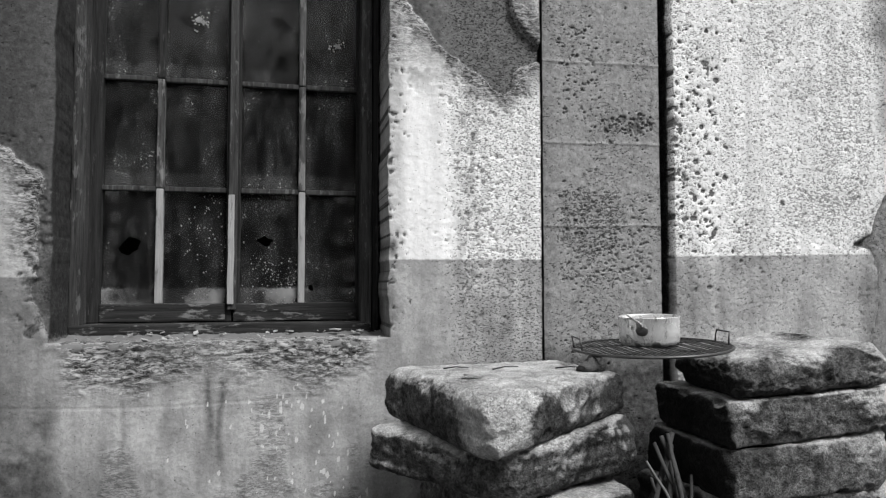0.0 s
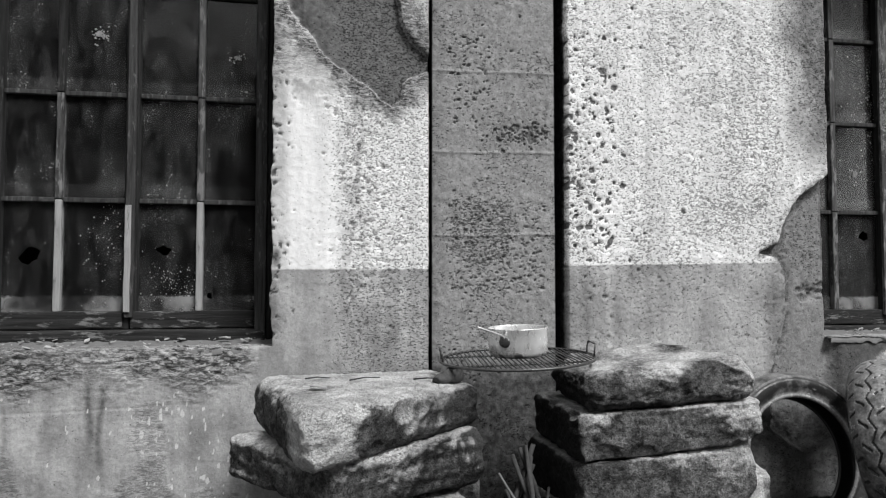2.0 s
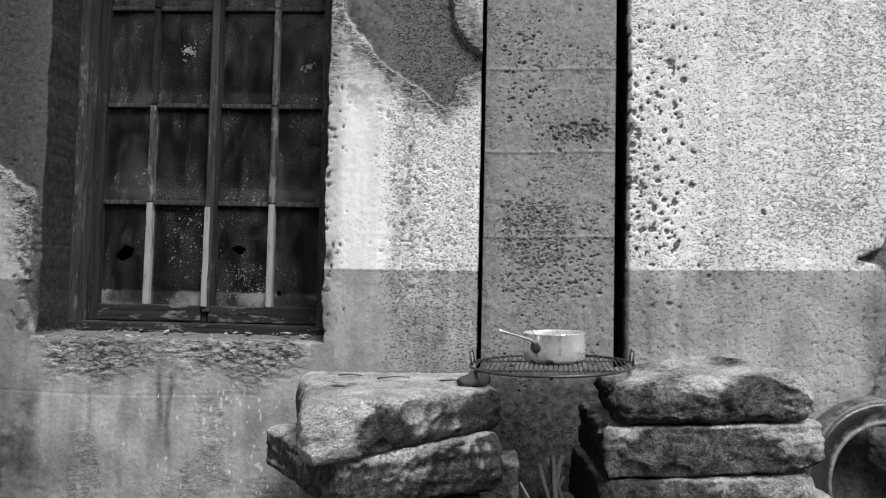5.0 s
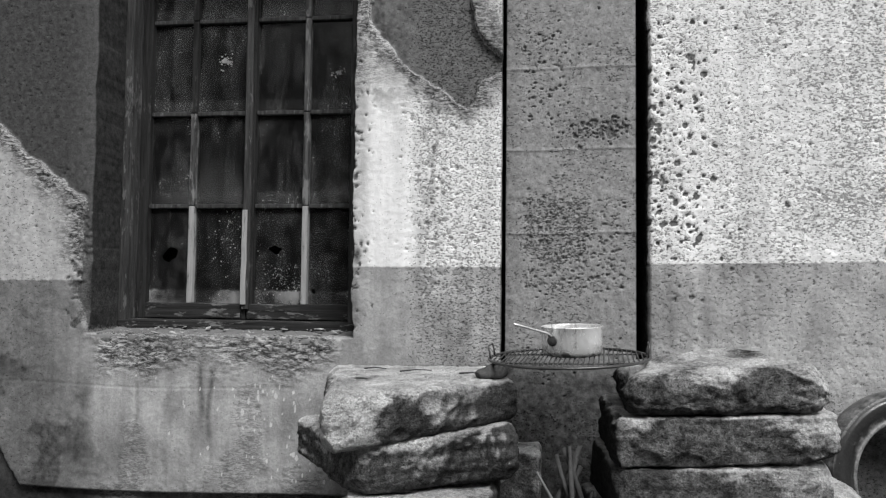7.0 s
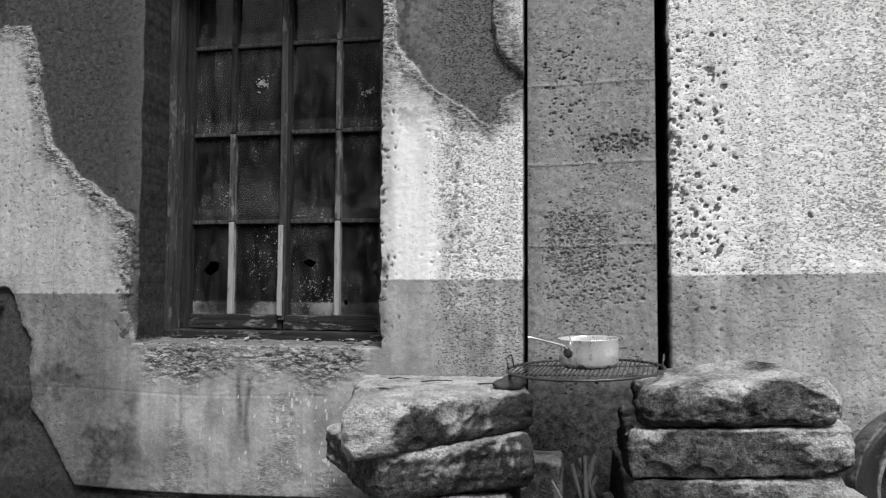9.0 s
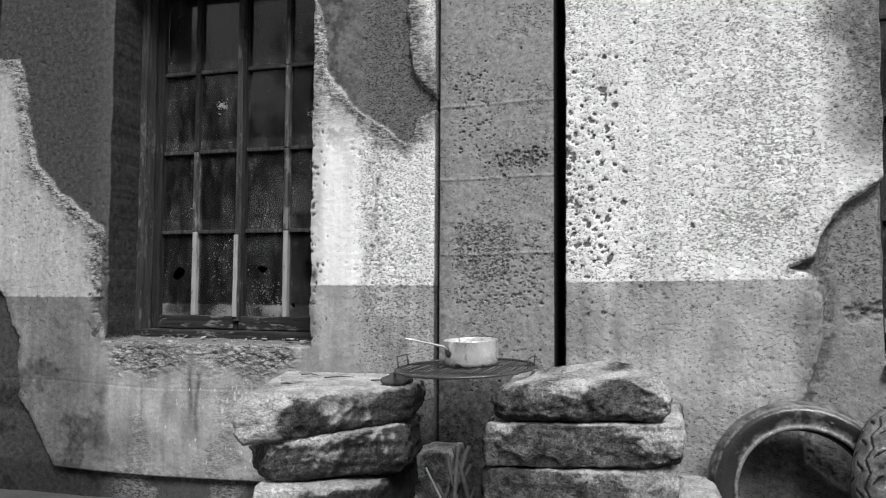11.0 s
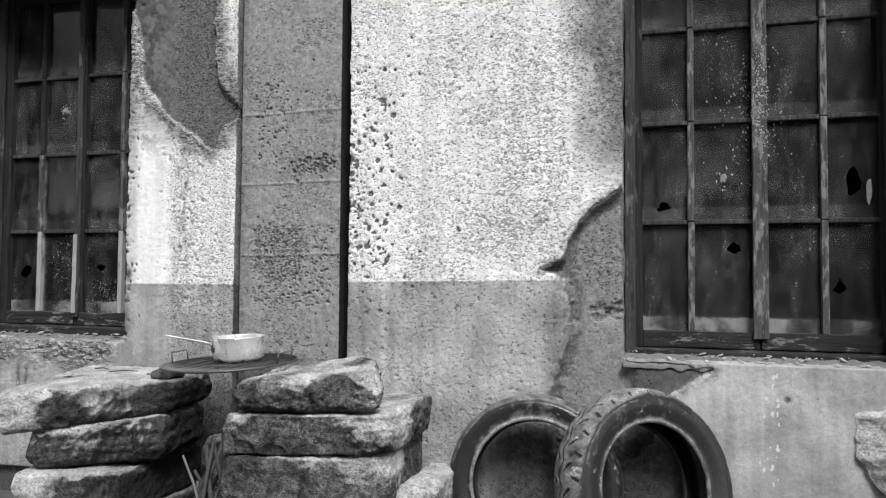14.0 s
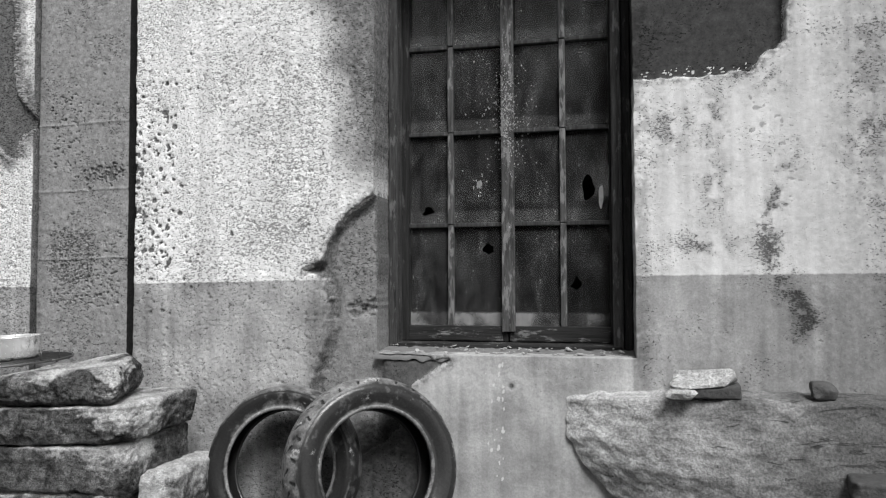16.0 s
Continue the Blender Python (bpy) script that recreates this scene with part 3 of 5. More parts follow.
def right_shape(x, z):
    wob = (fbm(x, z, 16, 203) - 0.5) * 0.035
    patch = inside_distance(x, z, BARE_RIGHT)
    coat = -np.maximum.reduce([patch, inside_distance(x, z, BARE_TOP), 0.1 - z]) + wob * step(np.abs(x - 2.55), 0.02, 0.1)
    under = step(-z, -0.765, -0.74) * step(x, 2.84, 2.9)
    far = step(x, 3.9, 4.0)
    speck = 0.8 - 0.22 * step(-z, -1.09, -1.05) - 0.5 * step(x, 2.95, 3.0)
    speck = speck + 0.85 * (fbm(x, z, 3.2, 271, 4) - 0.55) + 0.25 * (fbm(x, z * 0.15, 9, 273, 2) - 0.5)
    speck = np.where(far > 0.5, 0.12 + 0.35 * step(fbm(x, z, 7, 207), 0.5, 0.65), speck)
    pit = stamps(x, z, scatter(231, 170, lambda g: (1.672 + min(g.expovariate(9), 0.5), g.gauss(1.5, 0.27)), 0.003, 0.011, 0.9), 232)
    for n, (cx, cz, spread) in enumerate(CLUSTERS):
        pit = np.maximum(pit, 0.92 * stamps(x, z, scatter(281 + n, 12, lambda g: (g.gauss(cx, 0.8 * spread), g.gauss(cz, 1.2 * spread)), 0.0045, 0.015, 0.85), 301 + n))
    pit = np.maximum(pit, 0.7 * stamps(x, z, scatter(233, 420, lambda g: (g.uniform(1.68, 2.83), g.uniform(1.1, 2.7)), 0.004, 0.009, 0.8), 234))
    pit = np.maximum(pit, 0.65 * stamps(x, z, scatter(235, 420, lambda g: (g.uniform(1.68, 2.6), g.uniform(0.4, 1.06)), 0.003, 0.008, 0.6), 236))
    run = 4.43 + 0.12 * (1.5 - z) + 0.05 * np.sin(9 * z)
    clump = blob(x, z, 4.06, 1.66, 0.09, 0.1) + blob(x, z, 4.22, 1.72, 0.05, 0.12) + blob(x, z, 4.2, 1.22, 0.14, 0.06) + blob(x, z, 4.22, 1.45, 0.06, 0.12)
    clump = clump + 1.25 * np.exp(-((x - run) / 0.05) ** 2) * step(-z, -1.95, -1.85) * step(fbm(x, z, 6, 276, 3), 0.4, 0.56) + 0.8 * blob(x, z, 4.76, 1.75, 0.1, 0.4) + 0.9 * blob(x, z, 4.44, 1.85, 0.1, 0.06)
    clump = np.clip(clump, 0, 1.2) * step(fbm(x, z, 20, 275, 4), 0.38, 0.6) * far
    verge = step(x, 3.9, 3.91) * step(-x, -4.06, -3.94) * step(fbm(x, z, 9, 277), 0.3, 0.6)
    speck = speck + far * (0.75 * clump + 0.6 * verge)
    pit = np.maximum(pit, 0.42 * clump * (0.5 + fbm(x, z, 60, 279, 3)))
    pit = np.maximum(pit, 0.45 * stamps(x, z, scatter(237, 60, lambda g: (g.choice((4.02, 4.09, 4.2, 4.24)) + g.gauss(0, 0.03), g.choice((1.2, 1.3, 1.56, 1.67, 1.74)) + g.gauss(0, 0.035)), 0.004, 0.015, 0.8), 238))
    pit = np.maximum(pit, 0.5 * stamps(x, z, scatter(239, 160, lambda g: (g.gauss(4.75, 0.1), g.uniform(1.3, 2.2)), 0.003, 0.011, 0.6), 240))
    pit = np.maximum(pit, 0.55 * stamps(x, z, scatter(241, 120, lambda g: (lambda h: (4.43 + 0.12 * (1.5 - h) + 0.05 * math.sin(9 * h) + g.gauss(0, 0.035), h))(g.uniform(0.75, 1.9)), 0.004, 0.017, 0.75), 242) * step(fbm(x, z, 8, 244), 0.28, 0.42))
    # rim of broken dark aggregate, with the overhang's shadow coloured in as pit
    pit = np.maximum(pit, 0.9 * step(-np.abs(patch - 0.014 + wob), -0.024, -0.012) * step(z, 1.08, 1.12))
    pit = np.maximum(pit, 0.8 * step(-np.abs(patch - 0.01 + wob), -0.04, -0.01) * step(-x, -2.72, -2.68) * step(fbm(x, z, 26, 243, 3), 0.37, 0.52) * 1.2)
    pit = np.maximum(pit, 0.9 * blob(x, z, 3.425, 0.651, 0.016, 0.016))
    pit = np.maximum(pit, stamps(x, z, scatter(251, 26, lambda g: (g.uniform(2.72, 2.835), g.gauss(0.965, 0.022)), 0.006, 0.022, 0.6), 252))
    pit = np.maximum(pit, 0.9 * blob(x, z, 2.6, 1.127, 0.06, 0.012))
    soot = step(x + 0.14 * fbm(x, z, 7, 213) + 0.16 * (z - 2.0), 2.62, 2.85) * step(z, 1.36, 1.7) * step(-x, -2.9, -2.85)
    # soot beside the window; the wall right of it darker overall
    stain_shade = 0.95 * soot + 0.27 * far
    # wall end at the slot painted dark, as the slot's shade
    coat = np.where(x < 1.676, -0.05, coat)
    stain_shade = np.where(x < 1.676, 0.9, stain_shade)
    stain_shade = np.maximum(stain_shade, 0.55 * blob(x, z, 2.57, 0.86, 0.06, 0.17))
    stain_shade = np.maximum(stain_shade, 0.08 * under)
    strip = step(x, 3.9, 3.91) * step(-x, -4.03, -3.95) * step(fbm(x, z, 14, 261, 3), 0.38, 0.58)
    stain_shade = np.maximum(stain_shade, 0.5 * strip) + 0.3 * clump
    stain_shade = stain_shade + 0.22 * step(-z, -0.6, -0.2) * (0.5 + fbm(x, z, 4, 217)) * (1 - 0.6 * step(x, 3.1, 3.2))
    stain_shade = stain_shade - 0.5 * under * blob(x, z, 3.5, 0.66, 0.35, 0.12)
    # darker again at the far right
    stain_shade = stain_shade + 0.25 * step(x, 4.35, 4.8)
    # shade behind the leaning tyres, painted on the wall
    stain_shade = np.maximum(stain_shade, 0.85 * step(-z, -0.54, -0.44) * step(x, 2.25, 2.4) * step(-x, -3.2, -3.0))
    splash = stamps(x, z, scatter(245, 34, lambda g: (g.gauss(3.37, 0.025), g.uniform(0.25, 0.74)), 0.002, 0.006, 2.0), 246)
    splash = np.maximum(splash, stamps(x, z, scatter(247, 80, lambda g: (g.uniform(3.95, 4.36), 1.912 + g.gauss(0, 0.008)), 0.003, 0.008, 0.4), 248))
    tone = 0.23 - 0.165 * step(x, 3.5, 3.6) - 0.13 * under
    rough = fbm(x, z, 70, 221, 3) - 0.5
    depth = FACE + 0.045 * (1 - 0.75 * under) * (1 - step(coat, -0.006, 0.012)) + 0.007 * pit * (1 - 0.8 * far) + rough * 0.0055 * (0.4 + speck) * (1 - 0.6 * far) + (fbm(x, z, 2, 223) - 0.5) * 0.012
    depth += 0.03 * blob(x, z, 2.79, 0.955, 0.05, 0.03) * fbm(x, z, 30, 253, 3)
    return depth, dict(coat=coat, line=z - paint_line(x), pit=pit, stain_shade=np.clip(stain_shade, 0, 0.9), speck=speck, tone=tone, splash=splash, flaky=0.0,
                       smoothness=np.clip(0.6 - 0.6 * speck, 0, 1) * step(x, 2.9, 3.0))


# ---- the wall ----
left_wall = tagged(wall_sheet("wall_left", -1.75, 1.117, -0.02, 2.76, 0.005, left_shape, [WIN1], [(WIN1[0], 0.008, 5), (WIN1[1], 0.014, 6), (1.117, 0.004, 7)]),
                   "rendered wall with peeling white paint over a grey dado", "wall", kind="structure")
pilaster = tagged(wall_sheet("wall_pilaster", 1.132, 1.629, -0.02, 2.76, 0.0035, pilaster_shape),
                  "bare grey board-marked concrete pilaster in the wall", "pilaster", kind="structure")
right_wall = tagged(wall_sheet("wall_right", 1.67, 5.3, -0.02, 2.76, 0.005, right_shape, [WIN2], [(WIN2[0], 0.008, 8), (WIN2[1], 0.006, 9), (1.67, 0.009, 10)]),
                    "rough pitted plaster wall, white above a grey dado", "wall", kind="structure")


def plain_wall(name, x0, x1, y0, y1, z0, z1, label):
    return tagged(part(name, bar(x0, x1, y0, y1, z0, z1, 0.0), CONCRETE), label, "wall", kind="structure")


plain_wall("wall_top", -1.75, 5.3, FACE + 0.01, BACK, 2.76, 3.7, "plain concrete wall above the windows")
plain_wall("wall_west", -7.0, -1.752, FACE + 0.01, BACK, -0.02, 3.7, "plain concrete wall beyond the windows")
plain_wall("wall_east", 5.302, 11.0, FACE + 0.01, BACK, -0.02, 3.7, "plain concrete wall beyond the windows")
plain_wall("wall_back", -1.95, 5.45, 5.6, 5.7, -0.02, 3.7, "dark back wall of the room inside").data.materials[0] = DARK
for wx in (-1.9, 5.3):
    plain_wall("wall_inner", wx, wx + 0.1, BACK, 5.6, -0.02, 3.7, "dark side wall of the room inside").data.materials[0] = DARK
# back of the slot coloured as if in deep shade
plain_wall("wall_behind_slot", 1.0, 1.8, BACK + 0.003, BACK + 0.1, -0.02, 3.7, "masonry behind the open joint, coloured black for deep shade").data.materials[0] = DARK
tagged(part("ceiling", bar(-1.9, 5.4, FACE + 0.02, 5.7, 3.7, 3.85, 0.0), CONCRETE), "plain concrete ceiling slab", "ceiling", kind="structure")
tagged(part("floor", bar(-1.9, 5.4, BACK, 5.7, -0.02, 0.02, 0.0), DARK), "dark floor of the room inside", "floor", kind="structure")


def ground():
    vs, fs = [], []
    xs = [-400, -60, -12] + list(np.linspace(-3, 7, 84)) + [14, 60, 400]
    ys = [-400, -60, -12] + list(np.linspace(-3, 2.75, 48))
    for y in ys:
        for x in xs:
            near = 1.0 if (-3 <= x <= 7 and -3 <= y) else 0.0
            vs.append((x, y, near * 0.018 * noise.fractal(Vector((x * 3, y * 3, 0)), 0.8, 2.0, 4)))
    for j in range(len(ys) - 1):
        for i in range(len(xs) - 1):
            a = j * len(xs) + i
            fs.append((a, a + 1, a + 1 + len(xs), a + len(xs)))
    return tagged(mesh_ob("ground", vs, fs, GROUND, smooth=True), "trodden dark earth in front of the wall", "ground", kind="structure")


ground()


# ---- windows ----
def pane_mesh(w, h, holes):
    bm = bmesh.new()
    loops = [[(0, 0), (w, 0), (w, h), (0, h)]]
    rng = random.Random(int(w * 1000 + h * 77 + len(holes)))
    for hx, hz, hr, stretch in holes:
        ring = []
        for i in range(11):
            a = 2 * math.pi * i / 11
            r = hr * rng.uniform(0.45, 1.25)
            ring.append((hx + r * stretch * math.cos(a), hz + r * math.sin(a)))
        loops.append(ring)
    edges = []
    for ring in loops:
        vs = [bm.verts.new((x, 0, z)) for x, z in ring]
        edges += [bm.edges.new((vs[i], vs[(i + 1) % len(vs)])) for i in range(len(vs))]
    bmesh.ops.triangle_fill(bm, use_beauty=True, edges=edges)
    faces = list(bm.faces)
    grown = bmesh.ops.extrude_face_region(bm, geom=faces)
    bmesh.ops.translate(bm, vec=(0, 0.003, 0), verts=[v for v in grown["geom"] if isinstance(v, bmesh.types.BMVert)])
    return bm


def window(name, opening, cols, rows, stiles, holes, pale, label):
    """cols: centres of the upright bars; rows: centres of the cross bars; stiles: inner edges of the sash frame."""
    x0, x1, z0, z1 = opening
    root = tagged(new(name), label, "window", kind="structure")
    yp = 2.955
    left, right = stiles
    low, high = rows[0], rows[-1]
    for px0, px1, s in ((x0 + 0.004, x0 + 0.046, 1), (right + 0.005, right + 0.048, 2)):
        part("frame_post", bar(px0, px1, 2.84, 2.92, z0 - 0.02, z1 + 0.02, 0.006, 0.003, s, 14), WOOD_POST, root)
    part("outer_post", bar(right + 0.05, x1 - 0.003, 2.85, 3.0, z0 - 0.02, z1 + 0.02, 0.004, 0.002, 9, 10), WOOD_DARK, root)
    part("frame_head", bar(x0 - 0.03, x1 + 0.03, 2.878, 3.0, z1 - 0.03, z1 + 0.03, 0.006), WOOD_DARK, root)
    part("frame_bottom", bar(x0 + 0.006, right + 0.045, 2.835, 3.0, z0 - 0.03, low - 0.068, 0.008, 0.004, 4, 14), WOOD_BLACK, root, "rotten dark bottom rail")
    meet = cols[1]
    for leaf, (a, b) in enumerate(((left, meet), (meet, right))):
        sa = part("sash_stile", bar(a - 0.046 if leaf == 0 else meet + 0.003, a + 0.004 if leaf == 0 else meet + 0.026, 2.925, 2.975, low - 0.066, high + 0.05, 0.004, 0.0015, leaf, 10), WOOD_DARK, root)
        sb = part("sash_stile", bar(meet - 0.026 if leaf == 0 else b - 0.004, meet - 0.003 if leaf == 0 else b + 0.043, 2.925, 2.975, low - 0.066, high + 0.05, 0.004, 0.0015, leaf + 7, 10), WOOD_DARK, root)
        part("sash_rail", bar(a + 0.004, b - 0.026 if leaf == 0 else b - 0.004, 2.922, 2.976, low - 0.064, low + 0.004, 0.005, 0.003, leaf + 3, 10), WOOD_BLACK, root)
        part("sash_rail", bar(a + 0.004, b - 0.026 if leaf == 0 else b - 0.004, 2.925, 2.975, high - 0.004, high + 0.05, 0.005), WOOD_DARK, root)
    part("cover_strip", bar(meet - (0.016 if pale[1] else 0.029), meet + (0.016 if pale[1] else 0.029), 2.908, 2.924, low - 0.02, high + 0.05, 0.003, 0.0015, 3, 12), WOOD_POST if pale[1] else WOOD_FLAKED, root)
    if pale[1]:
        part("bare_strip", bar(meet - 0.018, meet + 0.006, 2.9, 2.9075, low + 0.002, rows[1] - 0.02, 0.002, 0.003, 5, 10), WOOD_PALE, root, "pale split wooden strip")
    for i in (0, 2):
        for r in range(len(rows) - 1):
            m = WOOD_PALE if (r == 0 and pale[0]) else (WOOD_FLAKED if pale[2] or i == 2 or r == 1 else WOOD_DARK)
            part("muntin", bar(cols[i] - 0.013, cols[i] + 0.013, 2.93, 2.972, rows[r] + 0.004, rows[r + 1] - 0.0005, 0.004, 0.0015, r + i, 8), m, root,
                 "pale flaking bar" if m == WOOD_PALE else "")
    spans = ((left, cols[0], 0.0, 0.013), (cols[0], cols[1], 0.013, 0.026), (cols[1], cols[2], 0.026, 0.013), (cols[2], right, 0.013, 0.0))
    for c, (a, b, ta, tb) in enumerate(spans):
        for r in range(len(rows) - 1):
            if r:
                part("cross_bar", bar(a + ta + 0.0015, b - tb - 0.0015, 2.935, 2.97, rows[r] - 0.009, rows[r] + 0.009, 0.003, 0.0012, c + r, 4), WOOD_POST, root)
            w, h = b - a - 0.01, rows[r + 1] - rows[r] - 0.008
            g = part("pane", pane_mesh(w, h, holes.get((c, r), [])), GLASS, root)
            g.location = (a + 0.005, yp, rows[r] + 0.004)
            g.visible_shadow = False
    return root


window("window_1", WIN1, (-0.30, -0.028, 0.234), (0.885, 1.33, 1.755, 2.185, 2.62), (-0.51, 0.455),
       {(0, 0): [(0.1, 0.22, 0.03, 1.3)], (2, 0): [(0.12, 0.245, 0.022, 1.6)], (3, 0): [(0.035, 0.06, 0.011, 1.0)]},
       (True, True, False), "tall dark wooden casement window with dusty broken panes").location = (-0.006, 0.02, 0.0)
window("window_2", WIN2, (3.112, 3.38, 3.624), (0.87, 1.335, 1.76, 2.165, 2.61), (2.91, 3.83),
       {(1, 0): [(0.17, 0.35, 0.028, 1.1)], (3, 0): [(0.055, 0.19, 0.035, 0.8)], (0, 1): [(0.09, 0.06, 0.022, 1.5)], (3, 1): [(0.11, 0.15, 0.06, 0.5)]},
       (False, False, True), "tall weathered wooden casement window with cracked panes")


def sill(name, x0, x1, z, seed):
    nx, ny = 90, 14
    vs, fs = [], []
    for j in range(ny + 1):
        for i in range(nx + 1):
            x, y = x0 + (x1 - x0) * i / nx, 2.632 + (2.9 - 2.632) * j / ny
            h = 0.02 * j / ny + 0.008 * noise.fractal(Vector((x * 25, y * 25, seed)), 0.8, 2.0, 4)
            vs.append((x, y, z + h))
    for j in range(ny):
        for i in range(nx):
            a = j * (nx + 1) + i
            fs.append((a, a + 1, a + nx + 2, a + nx + 1))
    n = len(vs)
    for i in range(nx + 1):
        vs.append((x0 + (x1 - x0) * i / nx, 2.634, z - 0.02 + 0.014 * noise.noise(Vector((i * 0.31, seed, 0)))))
    for i in range(nx):
        fs.append((n + i, n + i + 1, i + 1, i))
    return tagged(mesh_ob(name, vs, fs, CONCRETE, smooth=True), "crumbling concrete window sill strewn with grit", "window sill", kind="structure")


sill("sill_1", WIN1[0] + 0.002, WIN1[1] - 0.002, 0.762, 1)
sill("sill_2", WIN2[0] + 0.002, WIN2[1] - 0.002, 0.768, 7)


# ---- stones ----
FIRE = Vector((1.27, 2.12, 0.42))


def slab(name, plan, low, high, seed, label, radius=0.035, lump=0.018, category="stone", material=None, group="stones of the hearth", res=(84, 50, 26), sooty=1.0, facets=8, cut=0.022, bright=(), age=0.0, scoops=(), dark=(), chips_out=26):
    """A rough block of stone over a four-cornered plan (front left, front right, back right, back left)."""
    lx = (Vector(plan[1]) - Vector(plan[0])).length
    ly = (Vector(plan[3]) - Vector(plan[0])).length
    lz = sum(high) / 4 - sum(low) / 4
    half = Vector((lx / 2, ly / 2, lz / 2))
    r = min(radius, lz * 0.42)
    bm = bmesh.new()
    nx, ny, nz = res

    def spot(u, v, w):
        p = Vector(((u * 2 - 1) * half.x, (v * 2 - 1) * half.y, (w * 2 - 1) * half.z))
        q = Vector([max(-half[i] + r, min(half[i] - r, p[i])) for i in range(3)])
        d = p - q
        if d.length > 1e-9:
            p = q + d.normalized() * r
        s = Vector(((p.x / half.x + 1) / 2, (p.y / half.y + 1) / 2))
        w2 = (p.z / half.z + 1) / 2
        wts = ((1 - s.x) * (1 - s.y), s.x * (1 - s.y), s.x * s.y, (1 - s.x) * s.y)
        x = sum(k * c[0] for k, c in zip(wts, plan))
        y = sum(k * c[1] for k, c in zip(wts, plan))
        zl = sum(k * c for k, c in zip(wts, low))
        zh = sum(k * c for k, c in zip(wts, high))
        return Vector((x, y, zl + (zh - zl) * w2))

    cache = {}

    def vert(i, j, k):
        key = (i, j, k)
        if key not in cache:
            cache[key] = bm.verts.new(spot(i / nx, j / ny, k / nz))
        return cache[key]

    for i in range(nx):
        for j in range(ny):
            bm.faces.new([vert(i, j, 0), vert(i, j + 1, 0), vert(i + 1, j + 1, 0), vert(i + 1, j, 0)])
            bm.faces.new([vert(i, j, nz), vert(i + 1, j, nz), vert(i + 1, j + 1, nz), vert(i, j + 1, nz)])
    for i in range(nx):
        for k in range(nz):
            bm.faces.new([vert(i, 0, k), vert(i + 1, 0, k), vert(i + 1, 0, k + 1), vert(i, 0, k + 1)])
            bm.faces.new([vert(i, ny, k), vert(i, ny, k + 1), vert(i + 1, ny, k + 1), vert(i + 1, ny, k)])
    for j in range(ny):
        for k in range(nz):
            bm.faces.new([vert(0, j, k), vert(0, j, k + 1), vert(0, j + 1, k + 1), vert(0, j + 1, k)])
            bm.faces.new([vert(nx, j, k), vert(nx, j + 1, k), vert(nx, j + 1, k + 1), vert(nx, j, k + 1)])
    bm.normal_update()
    shift = Vector((seed * 7.3, seed * 3.1, seed))
    moves, arris = [], []
    for n, v in enumerate(bm.verts):
        p = v.co + shift
        big = noise.fractal(p * 4.0, 0.9, 2.0, 3)
        fine = noise.fractal(p * 34.0, 0.7, 2.0, 4)
        small = noise.voronoi(p * 19.0)[0][0] - 0.42
        layer = noise.noise(Vector((p.x * 3.0, p.y * 3.0, p.z * 34.0)))
        side = 1.0 - 0.6 * abs(v.normal.z)
        moves.append(v.normal * (lump * (0.65 * big + 0.4 * small + 0.35 * fine + 0.3 * layer * (1 - abs(v.normal.z))) * side))
        if max(abs(c) for c in v.normal) < 0.93:
            arris.append(n)
    pts = np.array([tuple(v.co + m) for v, m in zip(bm.verts, moves)])
    nor = np.array([tuple(v.normal) for v in bm.verts])
    rng = random.Random(seed * 31 + 5)
    mid = pts.mean(0)
    # broken facets near the edges
    for _ in range(facets):
        n = np.array([rng.choice((-1, 1)) * rng.uniform(0.2, 1.0) for _ in range(3)])
        n /= np.linalg.norm(n)
        over = (pts - mid) @ n
        over = over - (over.max() - rng.uniform(0.004, cut))
        pts -= np.outer(np.clip(over, 0, None), n) * 0.95
    # shell-shaped chips knocked out of the edges, and the larger scoops given
    bites = []
    for _ in range(chips_out):
        k = rng.choice(arris)
        size = rng.uniform(0.018, 0.065)
        bites.append((pts[k] + nor[k] * size * rng.uniform(0.72, 0.92), size))
    for sx, sy, sz, size in scoops:
        bites.append((np.array((sx, sy, sz)), size))
    for c, size in bites:
        d = pts - c
        far = np.linalg.norm(d, axis=1)
        hit = (far < size) & (far > 1e-6)
        pts[hit] = c + d[hit] / far[hit][:, None] * size
    for v, p in zip(bm.verts, pts):
        v.co = p
    ob = part(name, bm, material or STONE, smooth=True)
    me = ob.data
    n = len(me.vertices)
    crust_light, soot = np.zeros(n, np.float32), np.zeros(n, np.float32)
    zmid = sum(low) / 4
    for i, v in enumerate(me.vertices):
        rel = (v.co.z - zmid) / max(lz, 0.01)
        up = max(0.0, v.normal.z)
        # pale crust, with upward faces lightened in colour as if skylit
        crust_light[i] = 0.62 * min(1.0, up * 1.3) + 0.3 * max(0.0, min(1.0, (rel - 0.5) * 2.2)) + 0.75 * noise.noise(v.co * 7 + shift) - age
        # bright: crusted spots and ends, the light on them painted in
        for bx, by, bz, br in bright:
            crust_light[i] += 0.85 * math.exp(-((v.co - Vector((bx, by, bz))).length / br) ** 2)
        # dark: weathered patches, and the shade of hollows put into the colour
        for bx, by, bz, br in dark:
            crust_light[i] -= 1.1 * math.exp(-((v.co - Vector((bx, by, bz))).length / br) ** 2)
        gap = math.hypot(v.co.x - FIRE.x, 0.55 * (v.co.y - FIRE.y)) + 1.2 * max(0.0, v.co.z - 0.62)
        east = v.co.x > FIRE.x + 0.08
        facing = min(1.0, 1.25 * max(0.0, -v.normal.x)) if east else min(1.0, 0.4 + max(0.0, v.normal.x))
